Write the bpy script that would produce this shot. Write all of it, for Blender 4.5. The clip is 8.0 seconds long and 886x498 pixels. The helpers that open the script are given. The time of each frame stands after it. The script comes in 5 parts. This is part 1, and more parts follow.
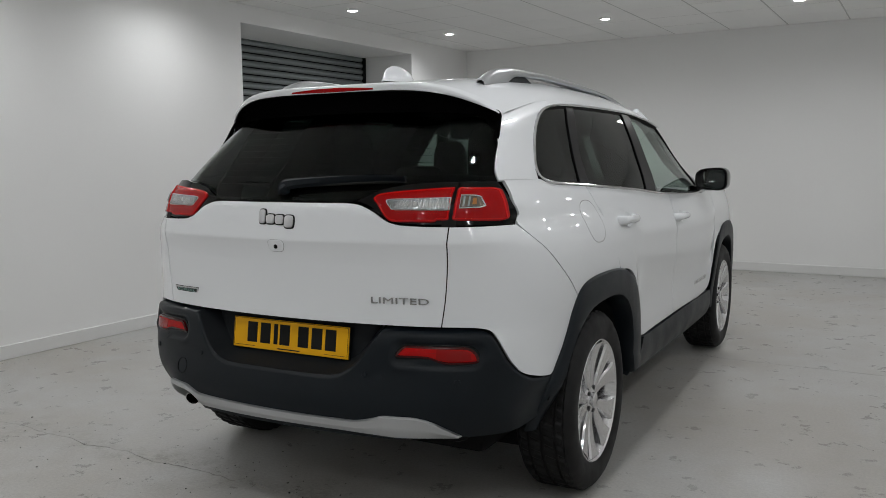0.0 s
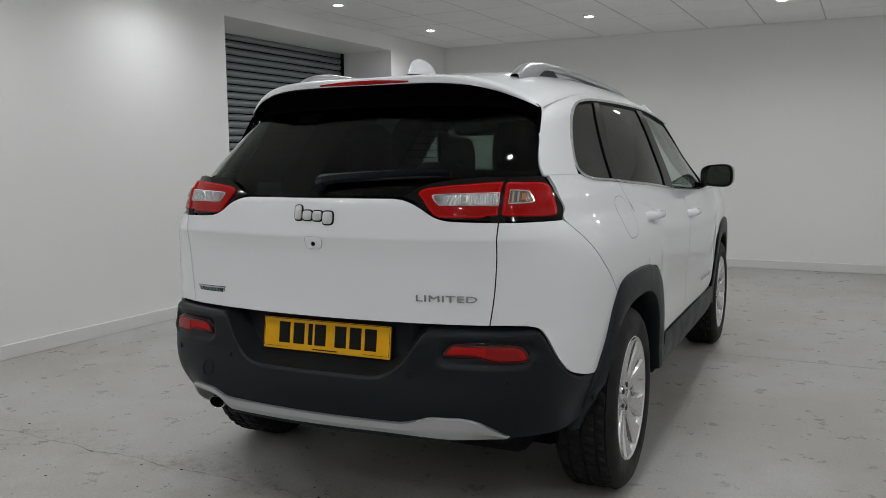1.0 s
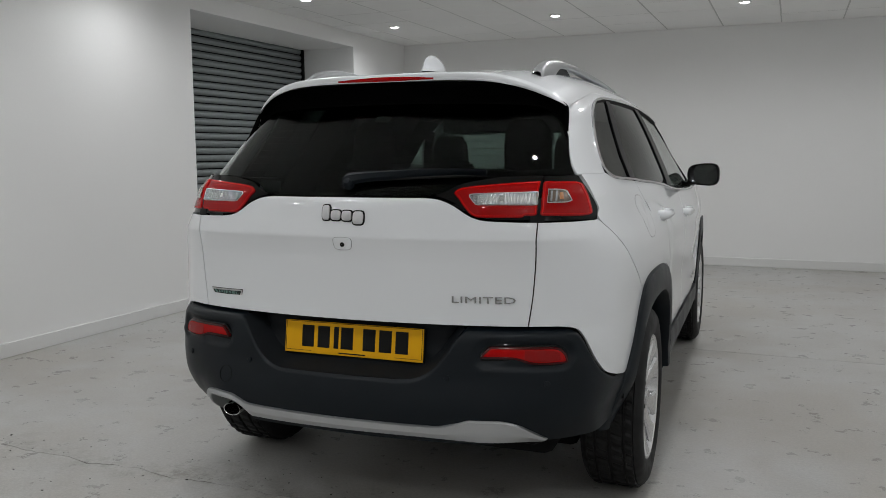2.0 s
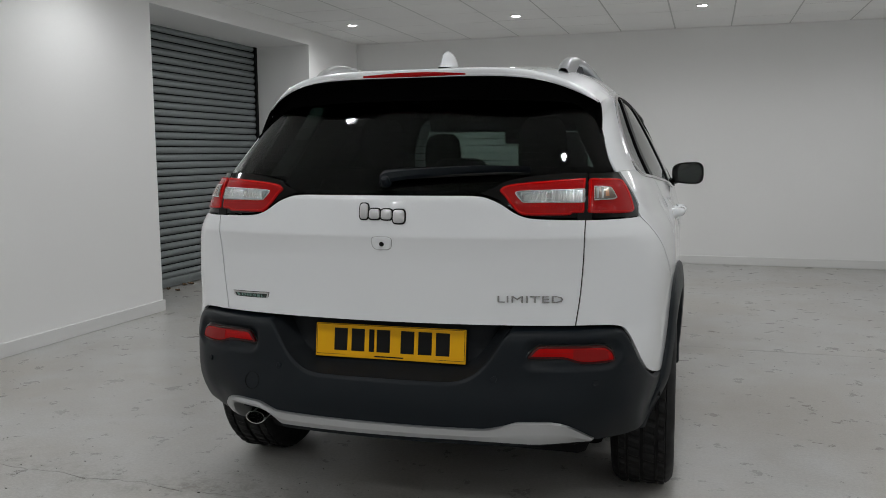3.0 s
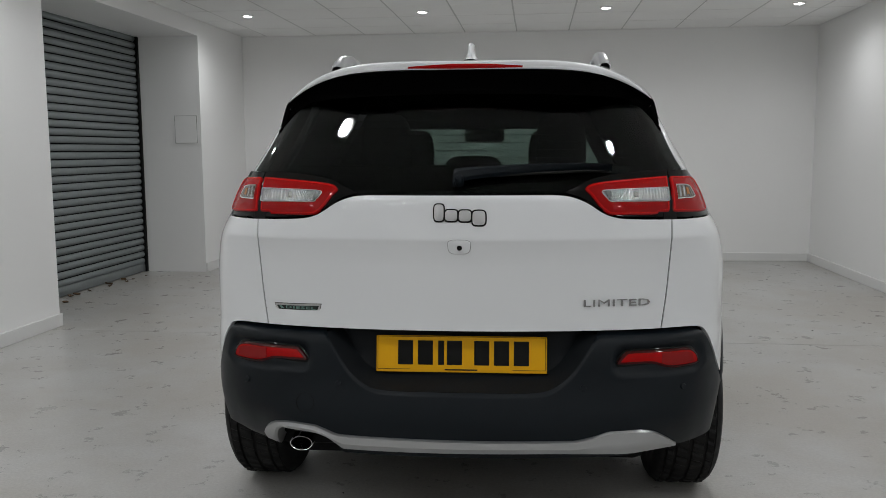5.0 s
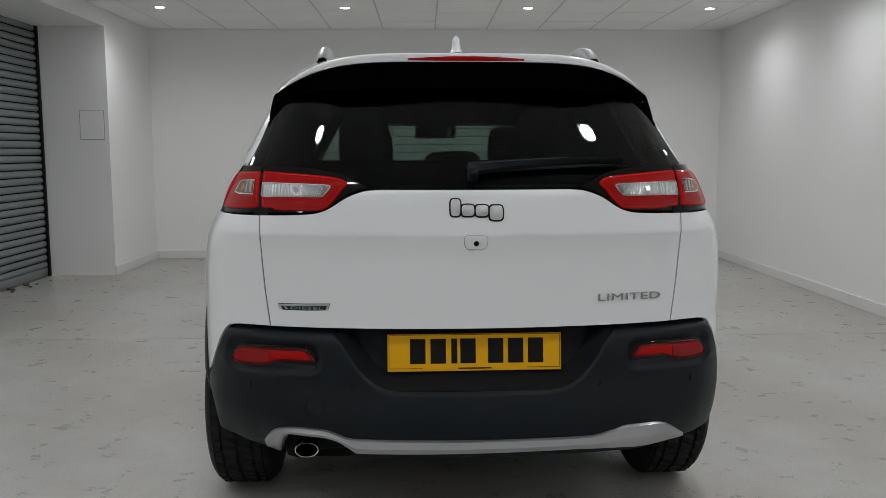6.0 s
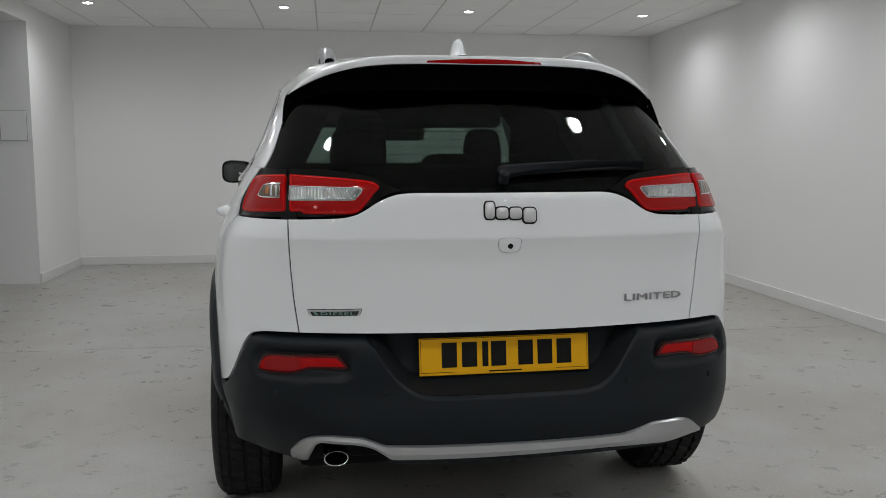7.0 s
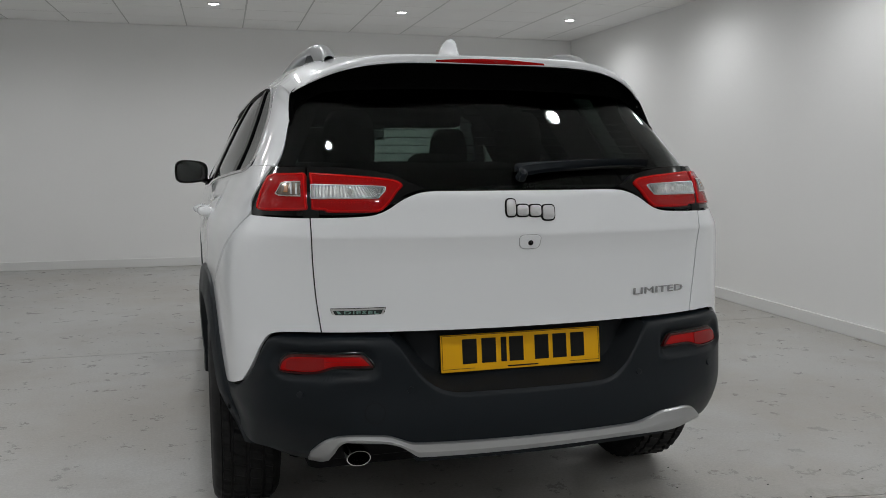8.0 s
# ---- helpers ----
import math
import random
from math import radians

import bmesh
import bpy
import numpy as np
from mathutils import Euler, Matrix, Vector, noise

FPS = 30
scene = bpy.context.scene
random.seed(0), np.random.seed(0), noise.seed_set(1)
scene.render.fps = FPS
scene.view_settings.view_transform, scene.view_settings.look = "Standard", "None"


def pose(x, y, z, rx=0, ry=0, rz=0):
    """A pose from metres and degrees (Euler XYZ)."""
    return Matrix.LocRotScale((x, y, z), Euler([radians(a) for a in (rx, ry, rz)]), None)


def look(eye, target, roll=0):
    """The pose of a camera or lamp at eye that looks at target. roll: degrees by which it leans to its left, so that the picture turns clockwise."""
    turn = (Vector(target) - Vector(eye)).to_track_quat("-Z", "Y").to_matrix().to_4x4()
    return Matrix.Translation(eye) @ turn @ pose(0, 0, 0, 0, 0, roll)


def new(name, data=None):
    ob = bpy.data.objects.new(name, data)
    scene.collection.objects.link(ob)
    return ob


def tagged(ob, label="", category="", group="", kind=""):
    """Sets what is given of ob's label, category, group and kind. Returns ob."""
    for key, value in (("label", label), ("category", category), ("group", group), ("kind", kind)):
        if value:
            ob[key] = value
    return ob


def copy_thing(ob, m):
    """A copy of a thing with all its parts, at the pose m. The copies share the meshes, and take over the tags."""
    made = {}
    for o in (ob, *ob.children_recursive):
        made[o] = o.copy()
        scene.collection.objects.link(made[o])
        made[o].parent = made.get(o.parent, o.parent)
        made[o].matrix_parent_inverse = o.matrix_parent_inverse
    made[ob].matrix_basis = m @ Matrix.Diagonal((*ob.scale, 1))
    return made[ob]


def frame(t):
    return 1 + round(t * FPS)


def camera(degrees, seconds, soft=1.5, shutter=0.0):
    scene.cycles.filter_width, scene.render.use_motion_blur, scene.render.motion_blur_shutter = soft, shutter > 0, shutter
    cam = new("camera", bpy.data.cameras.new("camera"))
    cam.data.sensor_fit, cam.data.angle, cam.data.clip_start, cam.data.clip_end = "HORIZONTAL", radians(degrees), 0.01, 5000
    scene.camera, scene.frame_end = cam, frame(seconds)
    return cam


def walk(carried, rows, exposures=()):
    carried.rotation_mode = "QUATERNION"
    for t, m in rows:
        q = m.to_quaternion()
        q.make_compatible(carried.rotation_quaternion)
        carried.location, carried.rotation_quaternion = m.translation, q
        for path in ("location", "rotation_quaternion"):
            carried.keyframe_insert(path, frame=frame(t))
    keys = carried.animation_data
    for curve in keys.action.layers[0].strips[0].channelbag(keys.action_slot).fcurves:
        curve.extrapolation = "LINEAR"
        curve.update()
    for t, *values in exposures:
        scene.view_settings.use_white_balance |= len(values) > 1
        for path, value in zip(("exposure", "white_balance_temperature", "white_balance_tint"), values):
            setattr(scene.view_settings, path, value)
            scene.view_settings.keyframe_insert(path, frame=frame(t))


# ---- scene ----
cam = camera(56.3, 8.0, soft=0.7)
PATH = [
    (0, (1.89, -2.303, 1.312), (0.941, -0.556, 1.09), -0.7),
    (0.5, (1.755, -2.338, 1.297), (0.835, -0.576, 1.071), -0.7),
    (1, (1.593, -2.379, 1.302), (0.741, -0.584, 1.075), -0.6),
    (1.5, (1.444, -2.413, 1.307), (0.656, -0.589, 1.076), -0.5),
    (3, (0.906, -2.516, 1.294), (0.364, -0.605, 1.063), -0.4),
    (3.5, (0.718, -2.498, 1.289), (0.252, -0.567, 1.056), -0.4),
    (4, (0.528, -2.479, 1.296), (0.164, -0.527, 1.061), -0.3),
    (4.5, (0.34, -2.476, 1.297), (0.067, -0.509, 1.062), -0.3),
    (6, (-0.221, -2.412, 1.274), (-0.111, -0.429, 1.037), -0.1),
    (6.5, (-0.395, -2.381, 1.274), (-0.172, -0.408, 1.037), -0.0),
    (7, (-0.586, -2.363, 1.276), (-0.251, -0.405, 1.044), 0.0),
    (7.5, (-0.781, -2.348, 1.271), (-0.311, -0.418, 1.04), 0.1),
    (8, (-0.936, -2.304, 1.266), (-0.366, -0.4, 1.038), 0.1),
]
walk(cam, [(t, look(eye, target, roll)) for t, eye, target, roll in PATH], [(0.0, 0.0), (8.0, 0.0)])

# ---- light ----
world = bpy.data.worlds.new("world")
world.use_nodes = True
world.node_tree.nodes["Background"].inputs[0].default_value = (0.5, 0.55, 0.6, 1)
world.node_tree.nodes["Background"].inputs[1].default_value = 0.02
scene.world = world

ROOM = Matrix.Rotation(radians(-1.8), 4, "Z")  # the room stands a little askew to the car
X0, X1, Y0, Y1, CEIL = -3.31, 3.38, -6.6, 7.45, 2.668
LAMP_X = (-2.7, -0.9, 0.9, 2.7)
LAMP_Y = (-4.87, -3.07, -1.27, 0.53, 2.33, 4.13, 5.93)
LAMP_WATTS = 22.6


# ---- materials ----
def mat(name, color, rough=0.5, metal=0.0, coat=0.0, coat_rough=0.03, trans=0.0, ior=1.45, spec=0.5):
    m = bpy.data.materials.new(name)
    m.use_nodes = True
    p = m.node_tree.nodes["Principled BSDF"]
    p.inputs["Base Color"].default_value = (*color, 1)
    p.inputs["Roughness"].default_value = rough
    p.inputs["Metallic"].default_value = metal
    p.inputs["Coat Weight"].default_value = coat
    p.inputs["Coat Roughness"].default_value = coat_rough
    p.inputs["Transmission Weight"].default_value = trans
    p.inputs["IOR"].default_value = ior
    p.inputs["Specular IOR Level"].default_value = spec
    return m


def node(m, kind, **inputs):
    n = m.node_tree.nodes.new(kind)
    for key, value in inputs.items():
        n.inputs[key.replace("_", " ")].default_value = value
    return n


def wire(m, a, out, b, into):
    m.node_tree.links.new(a.outputs[out], b.inputs[into])


def grain(m, scale, amount, bump=0.0, scale2=None, rough=None, distance=0.002):
    """Two scales of noise on the colour, a fine bump, and a swing of the roughness."""
    p = m.node_tree.nodes["Principled BSDF"]
    base = p.inputs["Base Color"].default_value[:]
    co = node(m, "ShaderNodeTexCoord")
    fine = node(m, "ShaderNodeTexNoise", Scale=scale, Detail=6.0, Roughness=0.6)
    wide = node(m, "ShaderNodeTexNoise", Scale=scale2 or scale / 12, Detail=3.0)
    wire(m, co, "Object", fine, "Vector")
    wire(m, co, "Object", wide, "Vector")
    add = node(m, "ShaderNodeMath")
    add.operation = "ADD"
    wire(m, fine, "Fac", add, 0)
    wire(m, wide, "Fac", add, 1)
    ramp = node(m, "ShaderNodeMapRange")
    ramp.inputs["From Min"].default_value, ramp.inputs["From Max"].default_value = 0.6, 1.4
    ramp.inputs["To Min"].default_value, ramp.inputs["To Max"].default_value = 1 - amount, 1 + amount
    wire(m, add, 0, ramp, "Value")
    mul = node(m, "ShaderNodeVectorMath")
    mul.operation = "SCALE"
    mul.inputs[0].default_value = base[:3]
    wire(m, ramp, "Result", mul, "Scale")
    wire(m, mul, "Vector", p, "Base Color")
    if rough:
        rr = node(m, "ShaderNodeMapRange")
        rr.inputs["From Min"].default_value, rr.inputs["From Max"].default_value = 0.3, 0.7
        rr.inputs["To Min"].default_value, rr.inputs["To Max"].default_value = rough
        wire(m, wide, "Fac", rr, "Value")
        wire(m, rr, "Result", p, "Roughness")
    if bump:
        b = node(m, "ShaderNodeBump", Strength=bump, Distance=distance)
        wire(m, fine, "Fac", b, "Height")
        wire(m, b, "Normal", p, "Normal")
    return m


PAINT = mat("white car paint", (0.78, 0.80, 0.82), 0.32, coat=1.0, coat_rough=0.02)
CLAD = grain(mat("grained dark plastic", (0.0034, 0.0064, 0.0094), 0.47, spec=0.27), 900, 0.12, 0.25, 9, (0.37, 0.48), 0.0004)
GLOSS = mat("gloss black", (0.003, 0.003, 0.003), 0.08, spec=0.25)
RUBBER = grain(mat("tyre rubber", (0.008, 0.008, 0.0085), 0.62, spec=0.3), 300, 0.2, 0.2, 12, (0.5, 0.72), 0.0006)
MATT = mat("matt black", (0.002, 0.002, 0.002), 0.7, spec=0.0)
GAPGREY = mat("shaded panel gap", (0.22, 0.22, 0.22), 0.6)
SEAL = mat("black seal", (0.006, 0.006, 0.006), 0.7, spec=0.2)
UNDER = mat("underbody", (0.008, 0.008, 0.0085), 0.8, spec=0.15)
PILLAR = mat("satin black film", (0.005, 0.005, 0.0055), 0.3, spec=0.15)
HEADLINING = grain(mat("grey headlining", (0.10, 0.10, 0.095), 0.9, spec=0.1), 60, 0.06)
TRIM = grain(mat("dark cabin trim", (0.005, 0.005, 0.0055), 0.8, spec=0.05), 60, 0.06)
LEATHER = grain(mat("black leather", (0.0045, 0.0045, 0.005), 0.6, spec=0.12), 60, 0.06)
TINT = mat("privacy glass", (0.15, 0.20, 0.18), 0.0, trans=1.0, ior=1.2)
SIDETINT = mat("dark side glass", (0.085, 0.11, 0.10), 0.0, trans=1.0, ior=1.3)
CLEAR = mat("clear glass", (0.78, 0.90, 0.85), 0.0, trans=1.0, ior=1.4)


def prism(m, scale, strength):
    """Fine moulded prisms inside a lamp lens."""
    p = m.node_tree.nodes["Principled BSDF"]
    co = node(m, "ShaderNodeTexCoord")
    cells = node(m, "ShaderNodeTexVoronoi", Scale=scale)
    wire(m, co, "Object", cells, "Vector")
    b = node(m, "ShaderNodeBump", Strength=strength, Distance=0.001)
    wire(m, cells, "Distance", b, "Height")
    wire(m, b, "Normal", p, "Normal")
    return m


FOGRED = prism(mat("dark red lens", (0.38, 0.0004, 0.0008), 0.25, coat=0.3, coat_rough=0.02, spec=0.03), 210.0, 0.7)
RED = prism(mat("red lens", (0.33, 0.0006, 0.0010), 0.25, coat=0.45, coat_rough=0.02, spec=0.03), 330.0, 0.5)
LENSEDGE = mat("dark lens edge", (0.045, 0.0008, 0.0012), 0.2, coat=0.3, coat_rough=0.05, spec=0.2)
REDDEEP = prism(mat("deep red lens", (0.24, 0.0005, 0.0006), 0.2, coat=0.45, coat_rough=0.02, spec=0.08), 240.0, 0.5)
REDLINE = mat("bright red light guide", (0.56, 0.0015, 0.002), 0.25, coat=0.55, coat_rough=0.02, spec=0.03)
LENS = prism(mat("clear lens", (0.40, 0.41, 0.41), 0.2, metal=0.6, coat=0.8), 420.0, 0.45)
SMOKE = mat("smoked lens", (0.13, 0.095, 0.07), 0.2, metal=0.4, coat=0.8)
AMBER = mat("amber bulb", (0.34, 0.13, 0.035), 0.2, coat=1.0)
EMBLEM = mat("brushed bright metal", (0.62, 0.62, 0.63), 0.3, metal=1.0)
WORD = mat("shaded chrome", (0.40, 0.40, 0.41), 0.22, metal=1.0)
CHROME = mat("chrome", (0.75, 0.75, 0.76), 0.08, metal=1.0)
SATIN = mat("satin silver", (0.47, 0.48, 0.49), 0.33, metal=0.85)
ALLOY = grain(mat("polished alloy", (0.70, 0.70, 0.71), 0.2, metal=0.9), 60, 0.06)
DARKMETAL = mat("dark steel", (0.06, 0.06, 0.06), 0.45, metal=0.8)
PLATE = mat("yellow plate", (0.80, 0.41, 0.003), 0.45, coat=0.15, spec=0.2)
INK = mat("black print", (0.006, 0.006, 0.006), 0.5, spec=0.2)
# second copy of the bumper plastic, its tone set for the shaded recess
RECESS = grain(mat("dark plastic toned for the recess", (0.0085, 0.0105, 0.0125), 0.6, spec=0.2), 900, 0.12, 0.2, 9)
GREENTEXT = mat("grey green print", (0.20, 0.34, 0.30), 0.4, metal=0.4)
GREEN = mat("green enamel", (0.003, 0.013, 0.010), 0.3, coat=0.5)
MIRROR = mat("mirror glass", (0.85, 0.87, 0.88), 0.01, metal=1.0)

WALL = grain(mat("white wall paint", (0.88, 0.88, 0.872), 0.55), 90, 0.015, 0.06, 1.3, (0.45, 0.65), 0.001)
CEILING = grain(mat("ceiling tile", (0.94, 0.94, 0.932), 0.9), 160, 0.03, 0.15, 2.0)
# grey instead of white: the shade in the tile gaps is in this colour
GRIDSHADE = mat("ceiling grid", (0.60, 0.60, 0.59), 0.6)
SKIRT = mat("skirting paint", (0.76, 0.76, 0.75), 0.35)
STEEL = grain(mat("galvanised shutter", (0.25, 0.275, 0.28), 0.32, metal=0.5), 40, 0.12, 0.05, 2.0, (0.3, 0.5))
LEAF = grain(mat("dry leaf", (0.12, 0.075, 0.04), 0.8), 60, 0.4)


def floor_paint():
    m = mat("worn painted concrete", (0.38, 0.375, 0.36), 0.4)
    p = m.node_tree.nodes["Principled BSDF"]
    co = node(m, "ShaderNodeTexCoord")
    along = node(m, "ShaderNodeMapping")
    along.inputs["Scale"].default_value = (0.45, 1.5, 1.0)
    along.inputs["Rotation"].default_value = (0, 0, 0.25)
    wire(m, co, "Object", along, "Vector")

    def noise(scale, detail, rough, warp=0.0, source=None):
        n = node(m, "ShaderNodeTexNoise", Scale=scale, Detail=detail, Roughness=rough, Distortion=warp)
        if source:
            wire(m, source, "Vector", n, "Vector")
        else:
            wire(m, co, "Object", n, "Vector")
        return n

    def ramp(n, out, a, b, lo, hi):
        g = node(m, "ShaderNodeMapRange")
        for key, value in (("From Min", a), ("From Max", b), ("To Min", lo), ("To Max", hi)):
            g.inputs[key].default_value = value
        wire(m, n, out, g, "Value")
        return g

    def times(a, b):
        k = node(m, "ShaderNodeMath")
        k.operation = "MULTIPLY"
        wire(m, a, 0, k, 0)
        wire(m, b, 0, k, 1)
        return k

    def blend(factor, before, colour):
        k = node(m, "ShaderNodeMix")
        k.data_type = "RGBA"
        k.inputs["B"].default_value = (*colour, 1)
        wire(m, factor, 0, k, "Factor")
        wire(m, before, "Result", k, "A")
        return k
    wide, mid, fine = noise(0.8, 5.0, 0.6), noise(7.0, 9.0, 0.72), noise(75.0, 6.0, 0.75)
    base = node(m, "ShaderNodeMix")
    base.data_type = "RGBA"
    base.inputs["A"].default_value = (0.395, 0.380, 0.350, 1)
    base.inputs["B"].default_value = (0.455, 0.455, 0.442, 1)
    wire(m, ramp(wide, "Fac", 0.40, 0.56, 0.0, 1.0), 0, base, "Factor")
    # brown stains and rubbed streaks
    stain = times(ramp(noise(1.6, 6.0, 0.6, 0.6), "Fac", 0.46, 0.72, 0.0, 0.5), ramp(mid, "Fac", 0.30, 0.70, 0.55, 1.0))
    col = blend(stain, base, (0.27, 0.245, 0.205))
    pale = times(ramp(noise(30.0, 5.0, 0.6, 0.2, along), "Fac", 0.57, 0.68, 0.0, 0.10), ramp(noise(2.3, 3.0, 0.5), "Fac", 0.45, 0.56, 0.0, 1.0))
    col = blend(pale, col, (0.50, 0.50, 0.49))
    # rubbed, dirty concrete along the broken joint
    part_y = node(m, "ShaderNodeSeparateXYZ")
    wire(m, co, "Object", part_y, "Vector")
    off = node(m, "ShaderNodeMath")
    off.operation = "SUBTRACT"
    off.inputs[1].default_value = 0.17
    wire(m, part_y, "Y", off, 0)
    near = node(m, "ShaderNodeMath")
    near.operation = "ABSOLUTE"
    wire(m, off, 0, near, 0)
    spread = node(m, "ShaderNodeMath")
    spread.operation = "ADD"
    wire(m, near, 0, spread, 0)
    wire(m, ramp(noise(3.0, 6.0, 0.7), "Fac", 0.35, 0.65, 0.0, 0.30), 0, spread, 1)
    worn = times(ramp(spread, 0, 0.30, 0.06, 0.0, 0.75), ramp(noise(18.0, 8.0, 0.75, 0.4), "Fac", 0.44, 0.58, 0.0, 1.0))
    col = blend(worn, col, (0.20, 0.185, 0.16))
    # pits
    for scale, size, share in ((9.0, 0.034, 0.93), (24.0, 0.06, 0.94)):
        cell = node(m, "ShaderNodeTexVoronoi", Scale=scale)
        bent = node(m, "ShaderNodeVectorMath")
        bent.operation = "MULTIPLY_ADD"
        bent.inputs[1].default_value = (0.004, 0.004, 0.0)
        wire(m, noise(40.0, 2.0, 0.5), "Color", bent, 0)
        wire(m, co, "Object", bent, 2)
        wire(m, bent, "Vector", cell, "Vector")
        some = node(m, "ShaderNodeSeparateColor")
        wire(m, cell, "Color", some, "Color")
        col = blend(times(ramp(cell, "Distance", size, size * 0.6, 0.0, 0.85), ramp(some, "Red", share, share + 0.02, 0.0, 1.0)), col, (0.075, 0.07, 0.06))
    tone = times(ramp(mid, "Fac", 0.36, 0.64, 0.94, 1.06), ramp(fine, "Fac", 0.34, 0.66, 0.87, 1.12))
    dust = node(m, "ShaderNodeVectorMath")
    dust.operation = "SCALE"
    wire(m, col, "Result", dust, 0)
    wire(m, tone, 0, dust, "Scale")
    wire(m, dust, "Vector", p, "Base Color")
    wire(m, ramp(mid, "Fac", 0.35, 0.65, 0.25, 0.40), 0, p, "Roughness")
    b1 = node(m, "ShaderNodeBump", Strength=0.3, Distance=0.003)
    b2 = node(m, "ShaderNodeBump", Strength=0.08, Distance=0.01)
    wire(m, fine, "Fac", b1, "Height")
    wire(m, mid, "Fac", b2, "Height")
    wire(m, b2, "Normal", b1, "Normal")
    wire(m, b1, "Normal", p, "Normal")
    return m


FLOOR = floor_paint()
SUBFLOOR = grain(mat("joint filler", (0.03, 0.028, 0.026), 0.9), 80, 0.3)


def glow(name, color, strength):
    m = bpy.data.materials.new(name)
    m.use_nodes = True
    p = m.node_tree.nodes["Principled BSDF"]
    p.inputs["Base Color"].default_value = (0.8, 0.8, 0.8, 1)
    p.inputs["Emission Color"].default_value = (*color, 1)
    p.inputs["Emission Strength"].default_value = strength
    return m


BULB = glow("lit diffuser", (1.0, 0.98, 0.95), 14.0)


# ---- mesh helpers ----
def smooth(bm, angle=0.6):
    bmesh.ops.recalc_face_normals(bm, faces=bm.faces)
    for f in bm.faces:
        f.smooth = True
    for e in bm.edges:
        e.smooth = len(e.link_faces) == 2 and e.calc_face_angle(0) < angle


def part(name, bm, material, parent=None, label="", angle=0.6):
    smooth(bm, angle)
    data = bpy.data.meshes.new(name)
    bm.to_mesh(data)
    bm.free()
    data.materials.append(material)
    ob = new(name, data)
    if parent:
        ob.parent = parent
    if label:
        ob["label"] = label
    return ob


def box(bm, c, size, bevel=0.0, seg=2, turn=None):
    m = Matrix.Translation(c) @ (turn or Matrix()) @ Matrix.Diagonal((*size, 1))
    made = bmesh.ops.create_cube(bm, size=1, matrix=m)["verts"]
    if bevel:
        edges = {e for v in made for e in v.link_edges}
        bmesh.ops.bevel(bm, geom=list(edges), offset=bevel, segments=seg, profile=0.5, affect="EDGES", clamp_overlap=True)
    return bm


def grid_shell(bm, rows, thick=0.0, wrap=False, normal=None):
    """A sheet through rows of points; with a thickness it becomes a closed plate behind that sheet."""
    n, m = len(rows), len(rows[0])
    pts = [[Vector(p) for p in r] for r in rows]
    front = [[bm.verts.new(p) for p in r] for r in pts]
    span = m if wrap else m - 1

    def quads(g, flip):
        for i in range(n - 1):
            for j in range(span):
                q = (g[i][j], g[i][(j + 1) % m], g[i + 1][(j + 1) % m], g[i + 1][j])
                bm.faces.new(q[::-1] if flip else q)

    quads(front, False)
    if thick:
        back = []
        for i in range(n):
            line = []
            for j in range(m):
                a = pts[min(i + 1, n - 1)][j] - pts[max(i - 1, 0)][j]
                b = pts[i][(j + 1) % m if wrap else min(j + 1, m - 1)] - pts[i][(j - 1) % m if wrap else max(j - 1, 0)]
                d = b.cross(a)
                d = d.normalized() if d.length > 1e-9 else Vector((0, 0, 1))
                if normal is not None and d.dot(normal(pts[i][j])) < 0:
                    d = -d
                line.append(bm.verts.new(pts[i][j] - thick * d))
            back.append(line)
        quads(back, True)
        if not wrap:
            for i in range(n - 1):
                bm.faces.new((front[i][0], front[i + 1][0], back[i + 1][0], back[i][0]))
                bm.faces.new((front[i][-1], back[i][-1], back[i + 1][-1], front[i + 1][-1]))
        for j in range(span):
            k = (j + 1) % m
            bm.faces.new((front[0][j], back[0][j], back[0][k], front[0][k]))
            bm.faces.new((front[-1][j], front[-1][k], back[-1][k], back[-1][j]))
    return bm


def catmull(pts, n, closed=False):
    """n + 1 points along a smooth line through pts."""
    pts = [Vector(p) for p in pts]
    k = len(pts)
    out = []
    spans = k if closed else k - 1
    for i in range(n + 1):
        t = i / n * spans
        a = min(int(t), spans - 1)
        f = t - a
        if closed:
            p = [pts[(a + d) % k] for d in (-1, 0, 1, 2)]
        else:
            p = [pts[min(max(a + d, 0), k - 1)] for d in (-1, 0, 1, 2)]
        out.append(0.5 * (2 * p[1] + (p[2] - p[0]) * f + (2 * p[0] - 5 * p[1] + 4 * p[2] - p[3]) * f * f + (3 * p[1] - p[0] - 3 * p[2] + p[3]) * f ** 3))
    return out


def sweep(bm, pts, radii, sides=10, squash=1.0, up=(0, 0, 1)):
    """A tube along pts; radii is one number or one for each point."""
    rows = []
    for i, p in enumerate(pts):
        d = (Vector(pts[min(i + 1, len(pts) - 1)]) - Vector(pts[max(i - 1, 0)])).normalized()
        a = d.cross(Vector(up))
        a = a.normalized() if a.length > 1e-4 else Vector((1, 0, 0))
        b = a.cross(d)
        r = radii[i] if hasattr(radii, "__len__") else radii
        rows.append([Vector(p) + r * (math.cos(w) * a + squash * math.sin(w) * b) for w in (2 * math.pi * k / sides for k in range(sides))])
    grid_shell(bm, rows, wrap=True)
    bm.verts.ensure_lookup_table()
    for r, flip in ((-sides * len(rows), True), (-sides, False)):
        loop = [bm.verts[len(bm.verts) + r + k] for k in range(sides)]
        bm.faces.new(loop[::-1] if flip else loop)
    return bm


